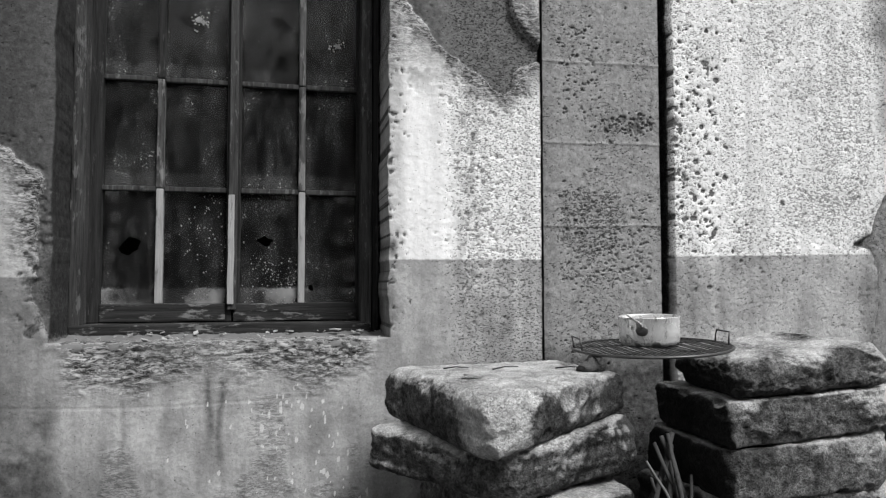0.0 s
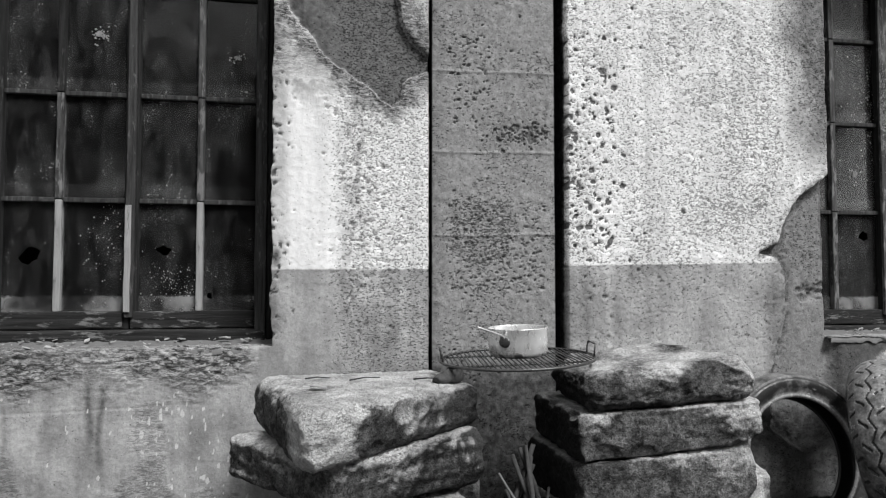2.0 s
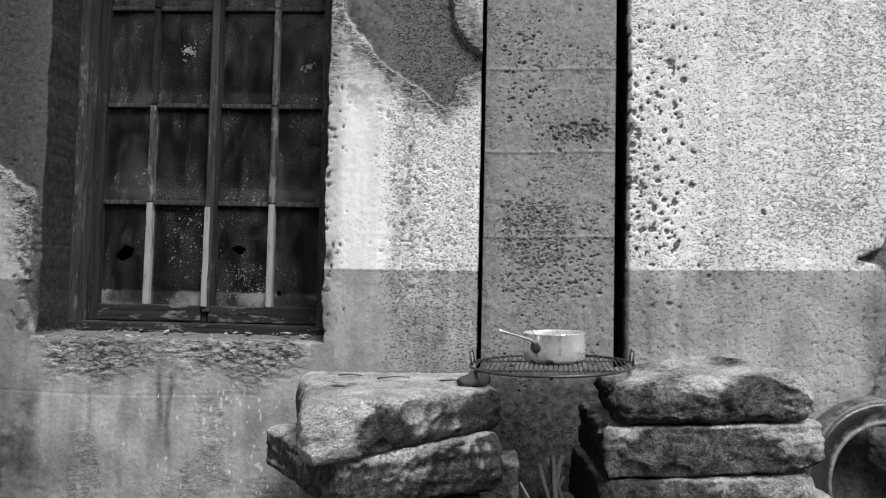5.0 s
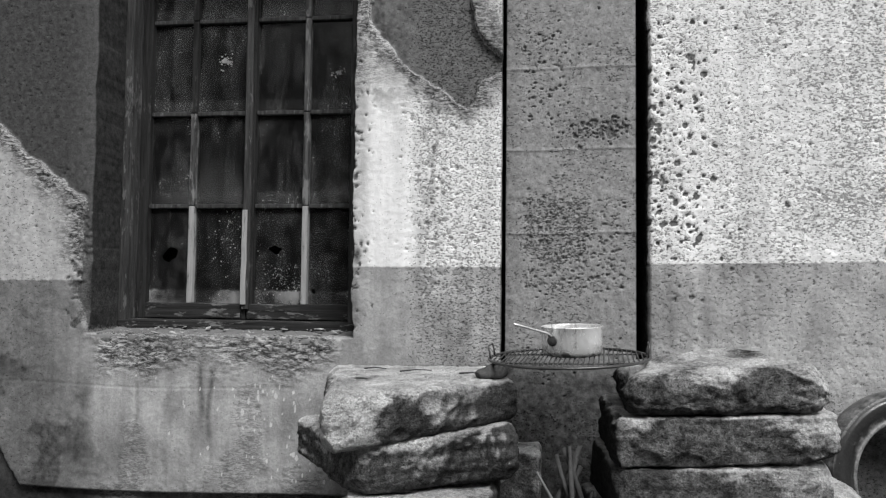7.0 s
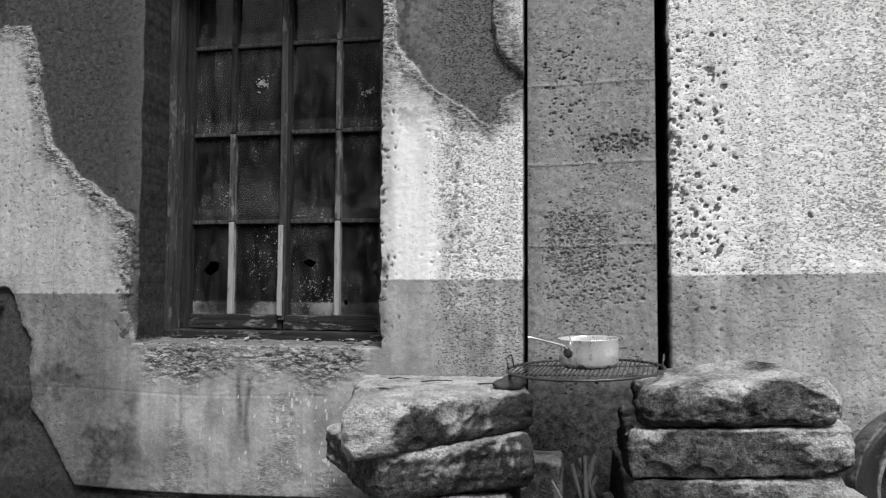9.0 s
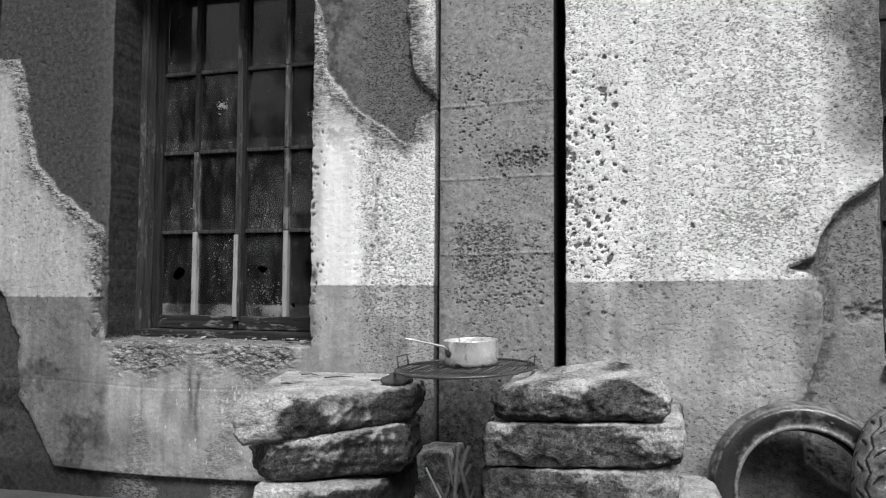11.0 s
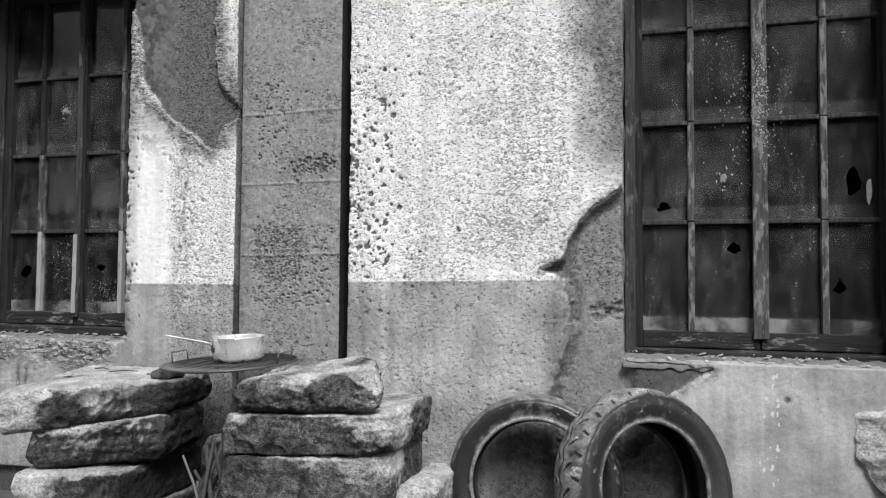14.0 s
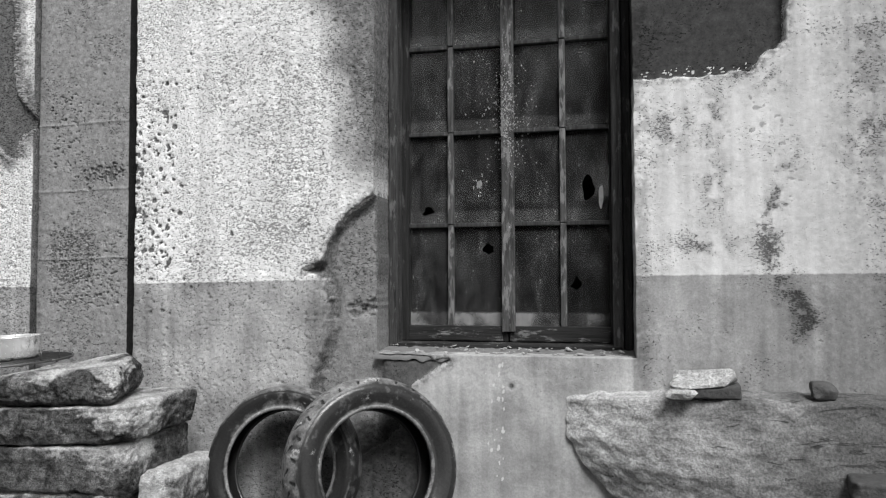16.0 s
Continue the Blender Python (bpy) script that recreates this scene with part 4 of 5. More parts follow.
        soot[i] = sooty * max(0.0, min(1.0, (1.3 - gap / (0.44 if not east else 0.42)))) * facing * (1.0 - 0.55 * up) * 1.4
    me.attributes.new("crust_light", 'FLOAT', 'POINT').data.foreach_set("value", crust_light)
    me.attributes.new("soot", 'FLOAT', 'POINT').data.foreach_set("value", soot)
    return tagged(ob, label, category, group)


def flat(a):
    return (a, a, a, a)


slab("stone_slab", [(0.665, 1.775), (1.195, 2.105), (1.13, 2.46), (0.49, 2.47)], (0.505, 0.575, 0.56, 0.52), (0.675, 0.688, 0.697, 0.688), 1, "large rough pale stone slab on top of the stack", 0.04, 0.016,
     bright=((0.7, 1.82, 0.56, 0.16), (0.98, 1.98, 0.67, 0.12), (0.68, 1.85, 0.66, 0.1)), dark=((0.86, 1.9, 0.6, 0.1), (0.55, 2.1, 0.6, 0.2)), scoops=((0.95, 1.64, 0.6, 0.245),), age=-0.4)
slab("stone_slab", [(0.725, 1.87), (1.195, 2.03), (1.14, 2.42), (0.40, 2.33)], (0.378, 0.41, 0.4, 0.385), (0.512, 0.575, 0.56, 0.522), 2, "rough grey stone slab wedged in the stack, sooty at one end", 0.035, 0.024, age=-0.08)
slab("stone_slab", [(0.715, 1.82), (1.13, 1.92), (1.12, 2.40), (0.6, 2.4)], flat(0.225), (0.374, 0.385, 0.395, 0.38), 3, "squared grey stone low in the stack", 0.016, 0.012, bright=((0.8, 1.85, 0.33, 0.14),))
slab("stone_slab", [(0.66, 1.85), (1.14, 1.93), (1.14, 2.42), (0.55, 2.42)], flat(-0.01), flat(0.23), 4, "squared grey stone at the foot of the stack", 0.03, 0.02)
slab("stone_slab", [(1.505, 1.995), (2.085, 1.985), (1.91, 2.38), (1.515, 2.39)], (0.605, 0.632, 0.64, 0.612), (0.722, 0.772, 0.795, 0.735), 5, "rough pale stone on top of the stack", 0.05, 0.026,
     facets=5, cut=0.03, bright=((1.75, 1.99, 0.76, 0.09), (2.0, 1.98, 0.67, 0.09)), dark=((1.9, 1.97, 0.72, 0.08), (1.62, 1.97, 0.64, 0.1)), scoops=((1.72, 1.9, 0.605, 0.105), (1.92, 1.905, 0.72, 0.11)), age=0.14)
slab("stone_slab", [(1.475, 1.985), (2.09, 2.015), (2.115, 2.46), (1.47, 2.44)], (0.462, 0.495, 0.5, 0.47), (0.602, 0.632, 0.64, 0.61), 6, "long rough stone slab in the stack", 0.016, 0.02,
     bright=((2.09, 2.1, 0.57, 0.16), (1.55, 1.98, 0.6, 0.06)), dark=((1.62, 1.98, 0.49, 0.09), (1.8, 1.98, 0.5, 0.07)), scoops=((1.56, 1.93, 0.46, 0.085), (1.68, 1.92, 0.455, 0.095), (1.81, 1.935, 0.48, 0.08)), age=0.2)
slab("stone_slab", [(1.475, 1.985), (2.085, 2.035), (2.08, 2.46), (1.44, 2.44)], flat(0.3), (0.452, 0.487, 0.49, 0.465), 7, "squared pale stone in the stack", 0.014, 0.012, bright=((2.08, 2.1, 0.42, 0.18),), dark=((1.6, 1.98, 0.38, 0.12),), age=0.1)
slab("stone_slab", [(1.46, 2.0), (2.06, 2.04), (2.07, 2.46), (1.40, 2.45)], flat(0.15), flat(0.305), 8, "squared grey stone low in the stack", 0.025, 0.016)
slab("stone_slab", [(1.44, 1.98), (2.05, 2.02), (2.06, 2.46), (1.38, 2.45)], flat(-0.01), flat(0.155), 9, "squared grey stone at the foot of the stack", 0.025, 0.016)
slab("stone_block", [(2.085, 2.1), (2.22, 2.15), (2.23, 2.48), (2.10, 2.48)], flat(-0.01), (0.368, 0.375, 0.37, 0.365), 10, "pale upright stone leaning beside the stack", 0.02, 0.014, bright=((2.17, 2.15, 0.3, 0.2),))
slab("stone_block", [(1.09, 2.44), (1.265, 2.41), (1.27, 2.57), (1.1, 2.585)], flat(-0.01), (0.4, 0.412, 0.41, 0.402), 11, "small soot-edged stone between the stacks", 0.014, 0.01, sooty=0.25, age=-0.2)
slab("prop_stone", [(1.05, 2.13), (1.15, 2.14), (1.16, 2.23), (1.06, 2.23)], flat(0.685), flat(0.739), 12, "small dark stone propping up the grill", 0.02, 0.01, material=ROCK_DARK, res=(10, 9, 6))


# ---- hearth things ----
def tube(bm, points, radius, sides=7, taper=1.0):
    """A tube along points."""
    rings = []
    for i, p in enumerate(points):
        p = Vector(p)
        a = Vector(points[max(i - 1, 0)])
        b = Vector(points[min(i + 1, len(points) - 1)])
        d = (b - a).normalized()
        u = d.orthogonal().normalized() if abs(d.z) > 0.95 else d.cross(Vector((0, 0, 1))).normalized()
        w = d.cross(u)
        r = radius * (1 + (taper - 1) * i / max(len(points) - 1, 1))
        rings.append([bm.verts.new(p + (u * math.cos(t) + w * math.sin(t)) * r) for t in [2 * math.pi * k / sides for k in range(sides)]])
    for a, b in zip(rings, rings[1:]):
        for k in range(sides):
            bm.faces.new([a[k], a[(k + 1) % sides], b[(k + 1) % sides], b[k]])
    bm.faces.new(rings[0][::-1])
    bm.faces.new(rings[-1])


def grill():
    root = tagged(new("grill_grate"), "round rusty iron wire grill resting across two stone stacks", "grill")
    R = 0.257
    bm = bmesh.new()
    n = 72
    ring = [(R * math.cos(2 * math.pi * k / n), R * math.sin(2 * math.pi * k / n), 0) for k in range(n + 1)]
    tube(bm, ring, 0.0048, 7)
    part("rim", bm, IRON, root, smooth=True)
    count = 34
    for k in range(count):
        x = -R + 2 * R * (k + 0.5) / count
        h = math.sqrt(R * R - x * x)
        bm = bmesh.new()
        tube(bm, [(x, -h, 0.001), (x, 0, 0.002 * math.sin(k * 1.7)), (x, h, 0.001)], 0.0023, 5)
        part("wire", bm, IRON, root, smooth=True)
    for y in (-0.11, 0.11):
        h = math.sqrt(R * R - y * y)
        bm = bmesh.new()
        tube(bm, [(-h, y, -0.005), (0, y, -0.0055), (h, y, -0.005)], 0.003, 6)
        part("cross_wire", bm, IRON, root, smooth=True)
    for s in (-1, 1):
        bm = bmesh.new()
        pts = [(s * (R - 0.008), -0.045, 0.0), (s * (R - 0.006), -0.045, 0.025), (s * (R - 0.002), -0.043, 0.042), (s * (R - 0.002), 0.043, 0.042), (s * (R - 0.006), 0.045, 0.025), (s * (R - 0.008), 0.045, 0.0)]
        tube(bm, pts, 0.003, 6)
        part("handle", bm, IRON, root, "bent wire loop handle", smooth=True)
    root.matrix_world = pose(1.352, 2.24, 0.7535, 1.8, -2.0, -6)
    return root


grill()


def lathe(profile, n=64):
    bm = bmesh.new()
    rings = []
    for r, z in profile:
        rings.append([bm.verts.new((r * math.cos(2 * math.pi * k / n), r * math.sin(2 * math.pi * k / n), z)) for k in range(n)])
    for a, b in zip(rings, rings[1:]):
        for k in range(n):
            bm.faces.new([a[k], a[(k + 1) % n], b[(k + 1) % n], b[k]])
    return bm, rings


def saucepan():
    root = tagged(new("saucepan"), "dented old aluminium saucepan standing on the grill", "saucepan")
    prof = [(0.0005, 0.0), (0.07, 0.0), (0.084, 0.002), (0.093, 0.008), (0.097, 0.018), (0.0985, 0.05), (0.0987, 0.09), (0.1, 0.093), (0.1, 0.0955),
            (0.0985, 0.096), (0.0965, 0.092), (0.096, 0.05), (0.0945, 0.02), (0.09, 0.011), (0.08, 0.006), (0.0005, 0.004)]
    bm, rings = lathe(prof)
    for v in bm.verts:
        d = noise.noise(v.co * 14) * 0.0016
        v.co.x *= 1 + d * 5
        v.co.y *= 1 + d * 4
    part("pot", bm, PAN, root, smooth=True)
    bm = bmesh.new()
    d = Vector((-0.66, -0.75, 0)).normalized()
    pts = [d * 0.1 + Vector((0, 0, 0.066)), d * 0.118 + Vector((0, 0, 0.079)), d * 0.15 + Vector((0, 0, 0.088)), d * 0.22 + Vector((0, 0, 0.106)), d * 0.275 + Vector((0, 0, 0.12))]
    tube(bm, pts, 0.0048, 8, 0.6)
    part("handle", bm, PAN, root, "thin metal rod handle", smooth=True)
    bm = bmesh.new()
    bmesh.ops.create_uvsphere(bm, u_segments=16, v_segments=10, radius=0.02)
    bmesh.ops.scale(bm, vec=(0.25, 1.0, 0.85), verts=bm.verts)
    bmesh.ops.rotate(bm, cent=(0, 0, 0), matrix=Matrix.Rotation(math.atan2(d.y, d.x), 3, 'Z'), verts=bm.verts)
    bmesh.ops.translate(bm, vec=d * 0.0995 + Vector((0, 0, 0.055)), verts=bm.verts)
    part("handle_bracket", bm, IRON, root, "dark riveted bracket", smooth=True)
    root.matrix_world = pose(1.367, 2.275, 0.7565, 1.2, -1.8, 0) @ Matrix.Scale(1.02, 4)
    return root


saucepan()


def stick(base, tip, r, seed, material=CHAR, label="charred firewood stick standing between the stones"):
    bm = bmesh.new()
    a, b = Vector(base), Vector(tip)
    pts = []
    for i in range(9):
        t = i / 8
        p = a.lerp(b, t) + noise.noise_vector(Vector((t * 3 + seed, seed * 2.1, 0))) * 0.016 * math.sin(math.pi * t)
        pts.append(p)
    tube(bm, pts, r, 8, 0.6)
    for v in bm.verts:
        v.co += noise.noise_vector(v.co * 60) * r * 0.25
    return tagged(part("firewood_stick", bm, material, smooth=True), label, "firewood", "sticks of the fire")


STICKS = (((1.18, 2.08, 0.0), (1.385, 2.17, 0.485), 0.009), ((1.5, 2.1, 0.02), (1.335, 2.15, 0.48), 0.009), ((1.46, 2.0, 0.0), (1.31, 2.15, 0.46), 0.008),
          ((1.24, 2.0, 0.0), (1.375, 2.16, 0.45), 0.01), ((1.45, 2.04, 0.05), (1.25, 2.09, 0.42), 0.005), ((1.2, 2.2, 0.0), (1.39, 2.18, 0.42), 0.008),
          ((1.43, 2.2, 0.0), (1.28, 2.12, 0.36), 0.007), ((1.36, 1.98, 0.0), (1.35, 2.14, 0.49), 0.008), ((1.3, 1.96, 0.0), (1.42, 2.12, 0.36), 0.006))
for i, (b, t, r) in enumerate(STICKS):
    stick(b, t, 1.35 * r, i + 3, BARK if i == 4 else CHAR)


# ---- tyres ----
def ring_mesh(name, rows, n, closed, parent, label, groove=None):
    """A surface of revolution about y. rows: radius, y, dust."""
    m = len(rows)
    vs, fs, dust = [], [], []
    for k in range(n):
        a = 2 * math.pi * k / n
        for r, y, d in rows:
            cutting = groove(k / n, y) if groove else 0.0
            rr = r - 0.007 * cutting
            vs.append((rr * math.cos(a), y, rr * math.sin(a)))
            # grooves darker, upper half paler
            dust.append(d - 0.45 * cutting + 0.13 * max(0.0, math.sin(a)))
    for k in range(n):
        for j in range(m if closed else m - 1):
            a, b = k * m + j, k * m + (j + 1) % m
            c, d = ((k + 1) % n) * m + (j + 1) % m, ((k + 1) % n) * m + j
            fs.append((a, d, c, b))
    ob = mesh_ob(name, vs, fs, TYRE, parent, label, smooth=True)
    ob.data.attributes.new("dust", 'FLOAT', 'POINT').data.foreach_set("value", np.array(dust, np.float32))
    return ob


def tyre(name, R, W, bead, treaded, ring_pale, pose_m, label):
    """A tyre about the y axis: tread, two side walls with their beads, and the hollow inside."""
    root = tagged(new(name), label, "tyre", "tyres against the wall")
    hw = W / 2
    crown = []
    for i in range(45):
        t = -1 + 2 * i / 44
        crown.append((R - 0.34 * hw * abs(t) ** 2.4, t * hw * 0.97, 0.16 if treaded else 0.08))

    def groove(turn, y):
        u = y / hw
        side = 1 if u > 0 else 0
        lane = turn * 26 + 0.5 * side + 0.9 * abs(u)
        deep = 1.0 if (lane % 1.0 < 0.11 and 0.2 < abs(u) < 0.55) else 0.0
        lane2 = turn * 26 + 0.25 + 0.5 * side - 0.5 * abs(u)
        if lane2 % 1.0 < 0.1 and 0.66 < abs(u) < 0.9:
            deep = 1.0
        zig = abs((turn * 26 % 1.0) - 0.5) * 0.5 - 0.125
        if abs(u - zig) < 0.03:
            deep = 1.0
        return deep

    ring_mesh("tread", crown, 540, False, root, "grooved dusty tread" if treaded else "bald dusty tread", groove if treaded else None)
    edge_r = R - 0.34 * hw
    for sgn in (-1, 1):
        near = sgn < 0
        # worn bead ring made paler, its highlight put into the colour
        wall = [(edge_r + 0.002, 0.975 * hw, 0.1), (edge_r - 0.004, 1.0 * hw, 0.05), (edge_r - 0.01, 1.0 * hw, -0.2), (edge_r - 0.014, 1.03 * hw, -0.04), (edge_r - 0.25 * (edge_r - bead), 1.05 * hw, -0.08),
                (edge_r - 0.5 * (edge_r - bead), 1.0 * hw, -0.1), (bead + 0.024, 0.88 * hw, -0.16 + ring_pale), (bead + 0.014, 0.83 * hw, -0.08 + ring_pale), (bead + 0.011, 0.86 * hw, 0.08 + ring_pale),
                (bead + 0.006, 0.85 * hw, 0.12 + ring_pale), (bead, 0.79 * hw, 0.1 + ring_pale), (bead - 0.002, 0.68 * hw, -0.1), (bead + 0.006, 0.62 * hw, -0.25)]
        ring_mesh("sidewall", [(r, sgn * y, d if near else -0.2) for r, y, d in wall], 144, False, root, "")
    inner = [(bead + 0.005, 0.63 * hw), (bead + 0.035, 0.76 * hw), (edge_r - 0.3 * (edge_r - bead), 0.9 * hw), (R - 0.5 * hw, 0.8 * hw), (R - 0.24 * hw, 0.45 * hw), (R - 0.19 * hw, 0.0)]
    rows = [(r, y, -0.3) for r, y in inner] + [(r, -y, -0.3) for r, y in inner[-2::-1]]
    ring_mesh("liner", rows, 144, False, root, "black hollow inside")
    root.matrix_world = pose_m
    return root


tyre("motorcycle_tyre", 0.347, 0.165, 0.222, True, 0.1, pose(2.918, 2.375, 0.36, -13, 0, 39), "worn motorcycle tyre with a grooved tread leaning on another")
tyre("bald_tyre", 0.325, 0.12, 0.225, False, 0.13, pose(2.52, 2.44, 0.33, -13, 0, 2), "bald dusty motorcycle tyre leaning against the wall")


# ---- rubble bank at the wall's foot ----
def bank():
    nx, nz = 150, 70
    vs, fs = [], []
    for j in range(nz + 1):
        for i in range(nx + 1):
            w = j / nz
            f = (i / nx) ** 1.6
            top = 0.615 + 0.032 * min(1.0, f * 6.0) + 0.008 * noise.fractal(Vector((f * 14, 0, 2)), 0.9, 2.0, 3)
            z = -0.03 + (top + 0.03) * w
            edge = float(np.interp(z, [0, 0.12, 0.25, 0.36, 0.46, 0.65], [4.02, 3.93, 3.82, 3.71, 3.65, 3.645]))
            edge += 0.012 * noise.fractal(Vector((0, z * 11, 4)), 0.9, 2.0, 3)
            x = edge + (6.2 - edge) * f
            out = min(1.0, (x - edge) / 0.7)
            bulge = 0.001 + 0.05 * (1 - w) + 0.17 * out * (2 - out) + 0.1 * (1 - w) * min(1.0, (x - edge) / 0.6)
            bulge += (0.02 * noise.fractal(Vector((x * 3, z * 6, 3)), 0.9, 2.0, 5) + 0.008 * (noise.voronoi(Vector((x * 6, z * 8, 1)))[0][0] - 0.4)) * out
            y = FACE - bulge + 0.006 * noise.fractal(Vector((x * 22, z * 30, 9)), 0.8, 2.0, 4)
            vs.append((x + 0.006 * noise.noise(Vector((x * 20, z * 20, 1))), y, z))
    row = nx + 1
    for j in range(nz):
        for i in range(nx):
            a = j * row + i
            fs.append((a, a + 1, a + row + 1, a + row))
    n = len(vs)
    for i in range(row):
        x, y, z = vs[nz * row + i]
        vs.append((x, FACE + 0.01, z + 0.016 + 0.01 * noise.noise(Vector((x * 20, 0, 5)))))
    for i in range(nx):
        fs.append((nz * row + i, nz * row + i + 1, n + i + 1, n + i))
    n2 = len(vs)
    for j in range(nz + 1):
        x, y, z = vs[j * row]
        vs.append((x - 0.004, FACE + 0.01, z))
    for j in range(nz):
        fs.append((j * row, (j + 1) * row, n2 + j + 1, n2 + j))
    return tagged(mesh_ob("rubble_bank", vs, fs, BANK, smooth=True), "rough crumbling mortar bank built against the wall's foot", "mortar bank", kind="structure")


def mat_bank():
    k = Nodes("crumbling_mortar")
    x = k.split(k.pos)[0]
    fine, mid, broad = k.noise(110, 5, 0.7), k.noise(30, 5, 0.65, stretch=(0.8, 1, 1.2)), k.noise(5, 4, 0.6)
    # pale left to dark right: lens falloff worked into the mortar's tone
    col = k.ramp(k.math('ADD', broad, k.math('MULTIPLY', k.math('SUBTRACT', x, 4.05), -0.8)), 0.1, 0.75, 0.1, 0.44)
    col = k.math('MULTIPLY', col, k.ramp(mid, 0.3, 0.7, 0.7, 1.25))
    col = k.math('MULTIPLY', col, k.ramp(fine, 0.36, 0.64, 0.6, 1.3))
    crack = k.ramp(k.math('ADD', k.noise(17, 5, 0.7, stretch=(0.45, 1, 2.0), warp=1.2), k.ramp(x, 3.7, 4.7, -0.02, 0.07)), 0.64, 0.68)
    col = k.mix(k.math('MULTIPLY', crack, 0.75), col, 0.04)
    h = k.math('SUBTRACT', k.math('ADD', mid, k.math('MULTIPLY', fine, 0.4)), k.math('MULTIPLY', crack, 0.8))
    return k.finish(col, 0.95, h, 0.7, 0.009, spec=0.1)


BANK = mat_bank()
bank()
# dark block added to give the flat stone above a shaded underside
slab("shaded_underside", [(4.1, 2.46), (4.275, 2.46), (4.28, 2.57), (4.11, 2.58)], flat(0.652), (0.692, 0.702, 0.708, 0.7), 24, "dark block added as the flat stone's shaded underside", 0.006, 0.006, material=ROCK_DARK, group="loose stones", res=(18, 10, 6), sooty=0, chips_out=4)
slab("loose_slate", [(4.02, 2.45), (4.275, 2.46), (4.26, 2.56), (4.06, 2.58)], (0.678, 0.703, 0.71, 0.7), (0.687, 0.722, 0.757, 0.742), 21, "broken pale flat stone over its added dark underside", 0.005, 0.006, age=-0.9, group="loose stones", res=(24, 12, 6), sooty=0, chips_out=5)
slab("loose_stone", [(4.0, 2.42), (4.13, 2.42), (4.13, 2.48), (4.01, 2.48)], flat(0.652), flat(0.684), 22, "small pale stone lying on the bank", 0.014, 0.004, age=-0.9, group="loose stones", res=(14, 8, 6), sooty=0, chips_out=3)
slab("loose_stone", [(4.52, 2.48), (4.605, 2.48), (4.6, 2.56), (4.52, 2.57)], flat(0.655), flat(0.716), 23, "small dark stone lying on the bank", 0.014, 0.006, material=ROCK_DARK, group="loose stones", res=(12, 8, 6), sooty=0, chips_out=3)

slab("loose_stone", [(4.57, 2.27), (4.78, 2.27), (4.78, 2.46), (4.6, 2.46)], flat(0.372), flat(0.43), 25, "dark flat stone stuck in the bank", 0.01, 0.01, material=ROCK_DARK, group="loose stones", res=(20, 12, 8), sooty=0, chips_out=5)


# ---- small things on the sills and stones ----
def chips(name, x0, x1, y0, y1, z, count, seed, label):
    """Loose flakes of paint and plaster."""
    rng = random.Random(seed)
    bm = bmesh.new()
    for _ in range(count):
        c = Vector((rng.uniform(x0, x1), rng.uniform(y0, y1), 0))
        c.z = z + 0.075 * (c.y - 2.632) + 0.008
        r = 0.004 + 0.014 * rng.random() ** 3
        turn = Euler((rng.uniform(-0.5, 0.5), rng.uniform(-0.5, 0.5), rng.uniform(0, 6))).to_matrix()
        n = rng.randint(4, 6)
        ring = [(Vector((math.cos(6.283 * i / n) * r * rng.uniform(0.6, 1.5), math.sin(6.283 * i / n) * r * rng.uniform(0.5, 1.0), 0))) for i in range(n)]
        top = [bm.verts.new(c + turn @ (p + Vector((0, 0, r * 0.14)))) for p in ring]
        low = [bm.verts.new(c + turn @ (p - Vector((0, 0, r * 0.14)))) for p in ring]
        bm.faces.new(top)
        bm.faces.new(low[::-1])
        for i in range(n):
            bm.faces.new([low[i], low[(i + 1) % n], top[(i + 1) % n], top[i]])
    return tagged(part(name, bm, CHIP), label, "debris", kind="stuff")


chips("paint_flakes", WIN1[0] + 0.03, WIN1[1] - 0.03, 2.645, 2.86, 0.764, 60, 5, "loose pale flakes of paint and grit on the sill")
chips("paint_flakes", WIN2[0] + 0.03, WIN2[1] - 0.03, 2.645, 2.86, 0.770, 80, 6, "loose pale flakes of paint and grit on the sill")


def flake(name, at, size, seed, label, material=CHIP, upright=False, wide=1.1):
    rng = random.Random(seed)
    bm = bmesh.new()
    n = 12
    ring = []
    for i in range(n):
        a = 6.283 * i / n
        r = size * rng.uniform(0.7, 1.1)
        ring.append(Vector((math.cos(a) * r * wide, 0, math.sin(a) * r)) if upright else Vector((math.cos(a) * r * 1.3, math.sin(a) * r * 0.8, 0.25 * size * rng.random())))
    d = Vector((0, -0.0012, 0)) if upright else Vector((0, 0, 0.003))
    low = [bm.verts.new(Vector(at) + p) for p in ring]
    top = [bm.verts.new(Vector(at) + p + d) for p in ring]
    bm.faces.new(top)
    bm.faces.new(low[::-1])
    for i in range(n):
        bm.faces.new([low[i], low[(i + 1) % n], top[(i + 1) % n], top[i]])
    return tagged(part(name, bm, material), label, "debris")


flake("plaster_flake", (0.353, 2.79, 0.79), 0.018, 3, "curled white flake of plaster lying on the sill")
flake("plaster_flake", (0.44, 2.76, 0.787), 0.014, 4, "curled white flake of plaster lying on the sill")
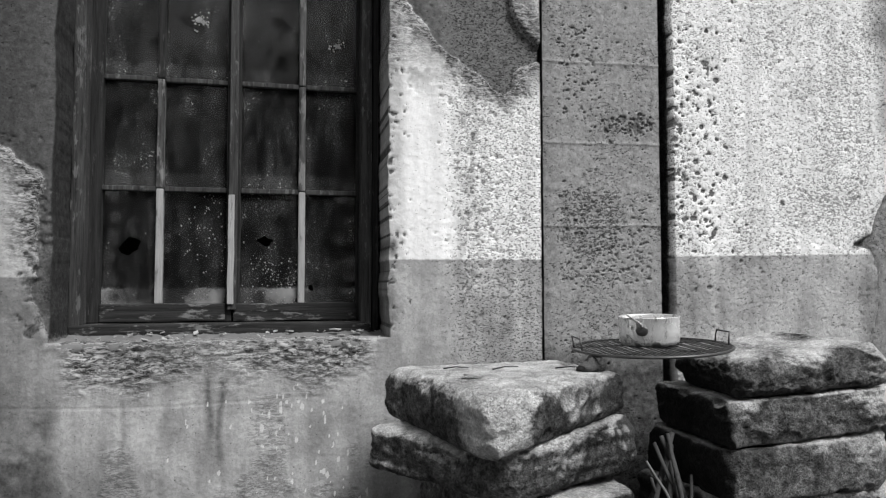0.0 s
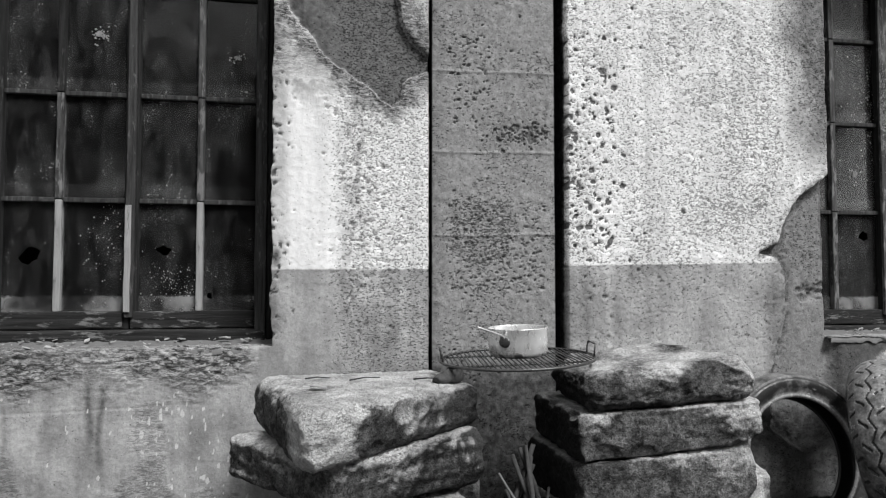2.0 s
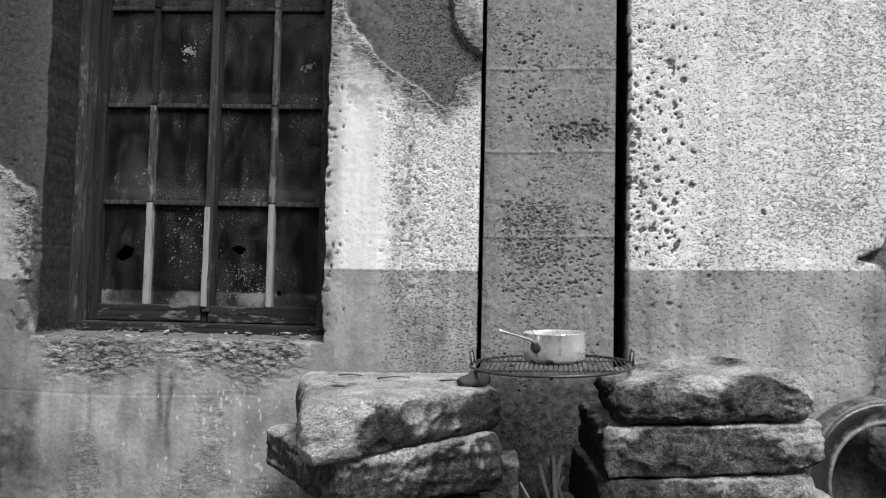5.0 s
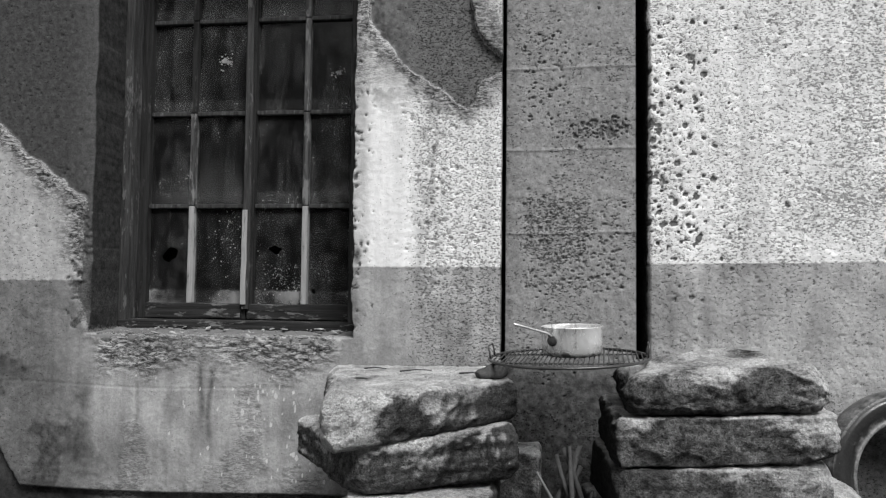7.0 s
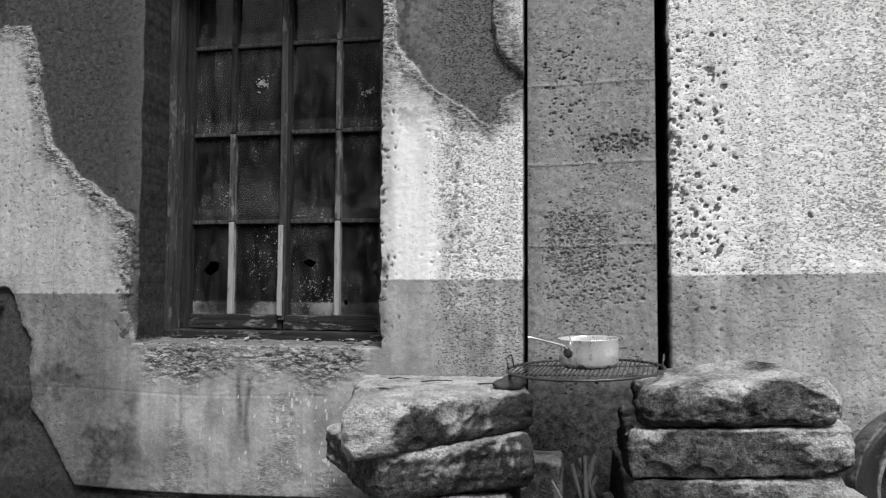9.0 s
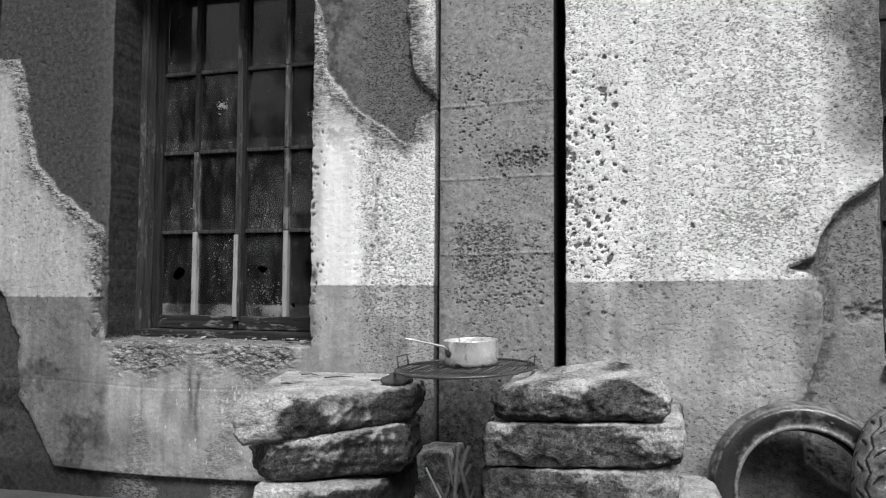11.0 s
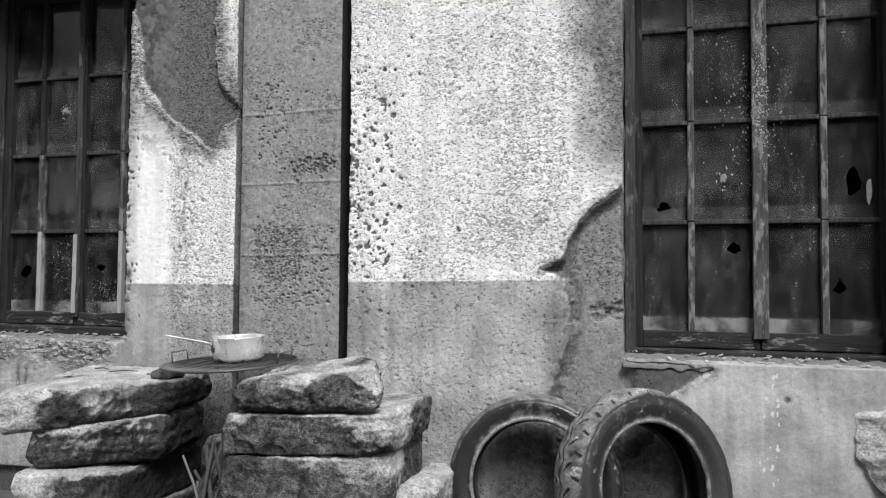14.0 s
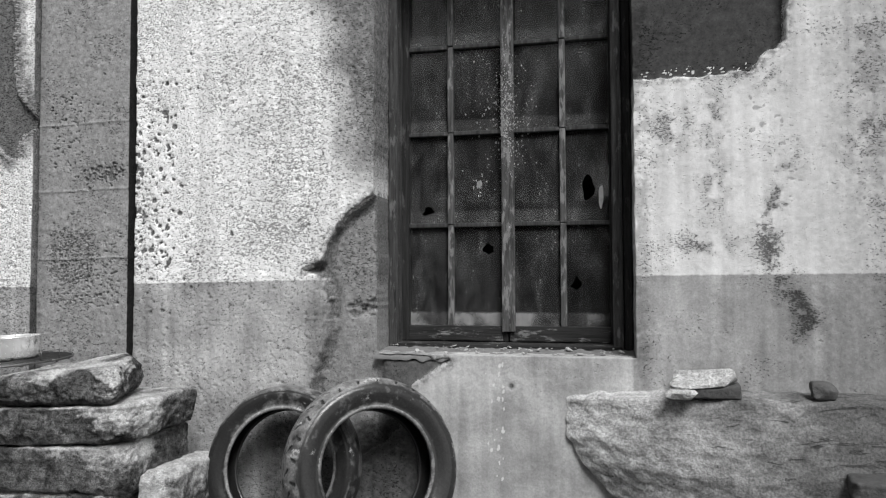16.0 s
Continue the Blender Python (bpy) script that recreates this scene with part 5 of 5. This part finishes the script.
def smear(name, at, size, seed, label, tall=1.0):
    """Many torn specks of dried paint, thickest in the middle."""
    rng = random.Random(seed)
    bm = bmesh.new()
    for i in range(46):
        r = size * (0.35 + 0.1 * rng.random()) * (1.0 if i < 5 else rng.uniform(0.15, 0.5))
        away = size * (0.3 if i < 5 else min(rng.expovariate(1.6), 1.5))
        turn = rng.uniform(0, 6.283)
        cx, cz = away * math.cos(turn), tall * away * math.sin(turn)
        ring = []
        for j in range(7):
            a = 2 * math.pi * j / 7
            q = r * rng.uniform(0.4, 1.1)
            ring.append(bm.verts.new((cx + q * math.cos(a), -0.0004 * (i % 5), cz + q * tall * math.sin(a))))
        bm.faces.new(ring)
    for f in list(bm.faces):
        if f.normal.y > 0:
            f.normal_flip()
    out = bmesh.ops.extrude_face_region(bm, geom=list(bm.faces))
    bmesh.ops.translate(bm, vec=(0, 0.0012, 0), verts=[v for v in out["geom"] if isinstance(v, bmesh.types.BMVert)])
    ob = part(name, bm, SCRAP)
    ob.location = at
    return tagged(ob, label, "paint splash")


smear("paint_splash", (-0.166, 2.9735, 2.0), 0.03, 8, "thin white paint splash on a window pane")
smear("paint_splash", (0.364, 2.9735, 1.935), 0.022, 9, "torn white scrap stuck to a window pane")
smear("paint_splash", (3.245, 2.9535, 1.52), 0.02, 10, "white scrap stuck to a window pane", 1.7)
def spatter(name, at, spread, count, seed, label, material=CHIP, size=1.0, pane=2.9545):
    """Drops of dried whitewash, thickest along the middle bar."""
    rng = random.Random(seed)
    bm = bmesh.new()
    for _ in range(count):
        dx, dz = rng.gauss(0, spread[0]), rng.gauss(0, spread[1])
        y = 2.907 if abs(dx) < 0.027 and pane < 2.96 else pane
        r = size * (0.0014 + 0.004 * rng.random() ** 2.5)
        ring = [bm.verts.new((at[0] + dx + r * rng.uniform(0.6, 1.2) * math.cos(a), y, at[1] + dz + 1.4 * r * rng.uniform(0.6, 1.2) * math.sin(a))) for a in (0, 1.05, 2.1, 3.14, 4.19, 5.24)]
        peak = bm.verts.new((at[0] + dx, y - 0.002, at[1] + dz))
        for i in range(6):
            bm.faces.new([ring[i], ring[(i + 1) % 6], peak])
    return tagged(part(name, bm, material), label, "paint splash", kind="stuff")


spatter("paint_spatter", (3.385, 1.85), (0.016, 0.14), 420, 91, "dried whitewash drops along the window's middle bar", CHIP, 0.75)
spatter("paint_spatter", (3.37, 1.83), (0.075, 0.13), 380, 92, "dried whitewash drops sprayed over the window panes", SCRAP, 0.8)
spatter("paint_spatter", (-0.13, 1.13), (0.06, 0.11), 120, 93, "pale dried drops on a lower window pane", SCRAP, 0.6, 2.9745)
spatter("paint_spatter", (0.12, 0.99), (0.05, 0.05), 170, 94, "pale dried drops on a lower window pane", SCRAP, 0.6, 2.9745)


def downpipe():
    """The broken lower length of a rain pipe at the building's corner."""
    root = tagged(new("downpipe"), "rusty broken rain pipe fixed at the wall's corner", "pipe")
    bm = bmesh.new()
    tube(bm, [(-1.3, 2.585, 0.31), (-1.299, 2.585, 0.5), (-1.3, 2.586, 0.75), (-1.298, 2.585, 0.955)], 0.021, 12)
    part("pipe", bm, IRON_DARK, root, smooth=True)
    bm = bmesh.new()
    tube(bm, [(-1.3, 2.585, 0.308), (-1.312, 2.57, 0.26), (-1.342, 2.54, 0.215)], 0.0225, 12, 1.15)
    part("shoe", bm, IRON_DARK, root, "bent outlet end", smooth=True)
    for h in (0.94, 0.52):
        part("clamp", bar(-1.33, -1.267, 2.57, 2.64, h, h + 0.018, 0.003), IRON_DARK, root, "thin iron strap")
    return root


IRON_DARK = mat_plain("rusted_pipe", 0.03, 0.1, 60, 0.75, 0.2)
downpipe()
flake("paint_splash", (3.79, 2.9535, 1.45), 0.055, 11, "narrow white scrap stuck to a window pane", CHIP, True, 0.22)
flake("dry_leaf", (0.70, 2.10, 0.693), 0.022, 12, "pale dry leaf lying on the stone slab", CHIP)
for i, (a, b) in enumerate((((0.66, 2.3, 0.694), (0.74, 2.29, 0.696)), ((0.80, 2.22, 0.697), (0.90, 2.27, 0.697)), ((1.0, 2.2, 0.698), (1.09, 2.17, 0.70)))):
    bm = bmesh.new()
    tube(bm, [a, tuple((Vector(a) + Vector(b)) / 2 + Vector((0, 0.008, 0.003))), b], 0.0028, 6, 0.6)
    tagged(part("twig", bm, CHAR, smooth=True), "thin dry twig lying on the stone slab", "twig", "twigs on the slab")


# ---- trees behind the camera, seen in the window glass ----
LEAF = mat_plain("foliage", 0.04, 0.1, 20, 0.6)
TRUNK = mat_plain("tree_bark", 0.06, 0.14, 30, 0.9)


def tree(x, y, height, spread, seed):
    rng = random.Random(seed)
    root = tagged(new("tree"), "leafy broad-crowned tree across the yard", "tree", "trees across the yard")
    bm = bmesh.new()
    tips = []
    fork = height * 0.35
    tube(bm, [(0, 0, -0.05), (0.05, 0.02, fork * 0.5), (0, 0, fork)], 0.2, 10, 0.7)
    for k in range(9):
        a = 6.283 * k / 9 + rng.uniform(-0.3, 0.3)
        tip = Vector((math.cos(a) * spread * rng.uniform(0.4, 0.9), math.sin(a) * spread * rng.uniform(0.4, 0.9), height * rng.uniform(0.5, 0.95)))
        mid = Vector((tip.x * 0.4, tip.y * 0.4, fork + (tip.z - fork) * 0.55))
        tube(bm, [(0, 0, fork * 0.92), tuple(mid), tuple(tip)], 0.1, 7, 0.25)
        tips += [tip, mid.lerp(tip, 0.5), mid]
    part("trunk", bm, TRUNK, root, smooth=True)
    vs, fs = [], []
    for t in tips:
        for _ in range(130):
            c = t + Vector((rng.gauss(0, 0.55), rng.gauss(0, 0.55), rng.gauss(0, 0.45)))
            e = Euler((rng.uniform(-1, 1), rng.uniform(-1, 1), rng.uniform(0, 6.3))).to_matrix()
            r = rng.uniform(0.07, 0.15)
            k = len(vs)
            vs += [tuple(c + e @ Vector(p)) for p in ((-r, 0, 0), (0, -r * 0.5, 0.02), (r, 0, 0), (0, r * 0.5, 0.02))]
            fs.append((k, k + 1, k + 2, k + 3))
    mesh_ob("crown", vs, fs, LEAF, root)
    root.location = (x, y, 0)
    return root


for i, (tx, ty, th, ts) in enumerate(((-7.5, -7.5, 6.5, 2.4), (-4.0, -9.0, 7.5, 2.8), (-0.5, -8.0, 6.2, 2.5), (3.0, -9.5, 7.6, 2.8), (6.5, -8.5, 6.6, 2.6), (10.5, -9.0, 7.0, 2.7), (-11.0, -5.5, 6.5, 2.6), (1.2, -13.0, 8.5, 3.2), (-6.0, -13.5, 8.5, 3.2), (7.0, -13.5, 8.5, 3.2))):
    tree(tx, ty, th, ts, 40 + i)


def hedge():
    """An unseen dense hedge, added behind the camera to keep the horizon out of the glass."""
    rng = random.Random(77)
    vs, fs = [], []
    for _ in range(16000):
        c = Vector((rng.uniform(-22, 26), -11.0 + rng.gauss(0, 0.35), 2.9 * rng.random() ** 0.8))
        e = Euler((rng.uniform(-1, 1) + 1.2, rng.uniform(-1, 1), rng.uniform(-0.8, 0.8))).to_matrix()
        r = rng.uniform(0.1, 0.2)
        k = len(vs)
        vs += [tuple(c + e @ Vector(p)) for p in ((-r, 0, 0), (0, -r * 0.6, 0.02), (r, 0, 0), (0, r * 0.6, 0.02))]
        fs.append((k, k + 1, k + 2, k + 3))
    return tagged(mesh_ob("hedge", vs, fs, LEAF), "dense leafy hedge added out of view to dim the glass", "hedge", kind="stuff")


hedge()
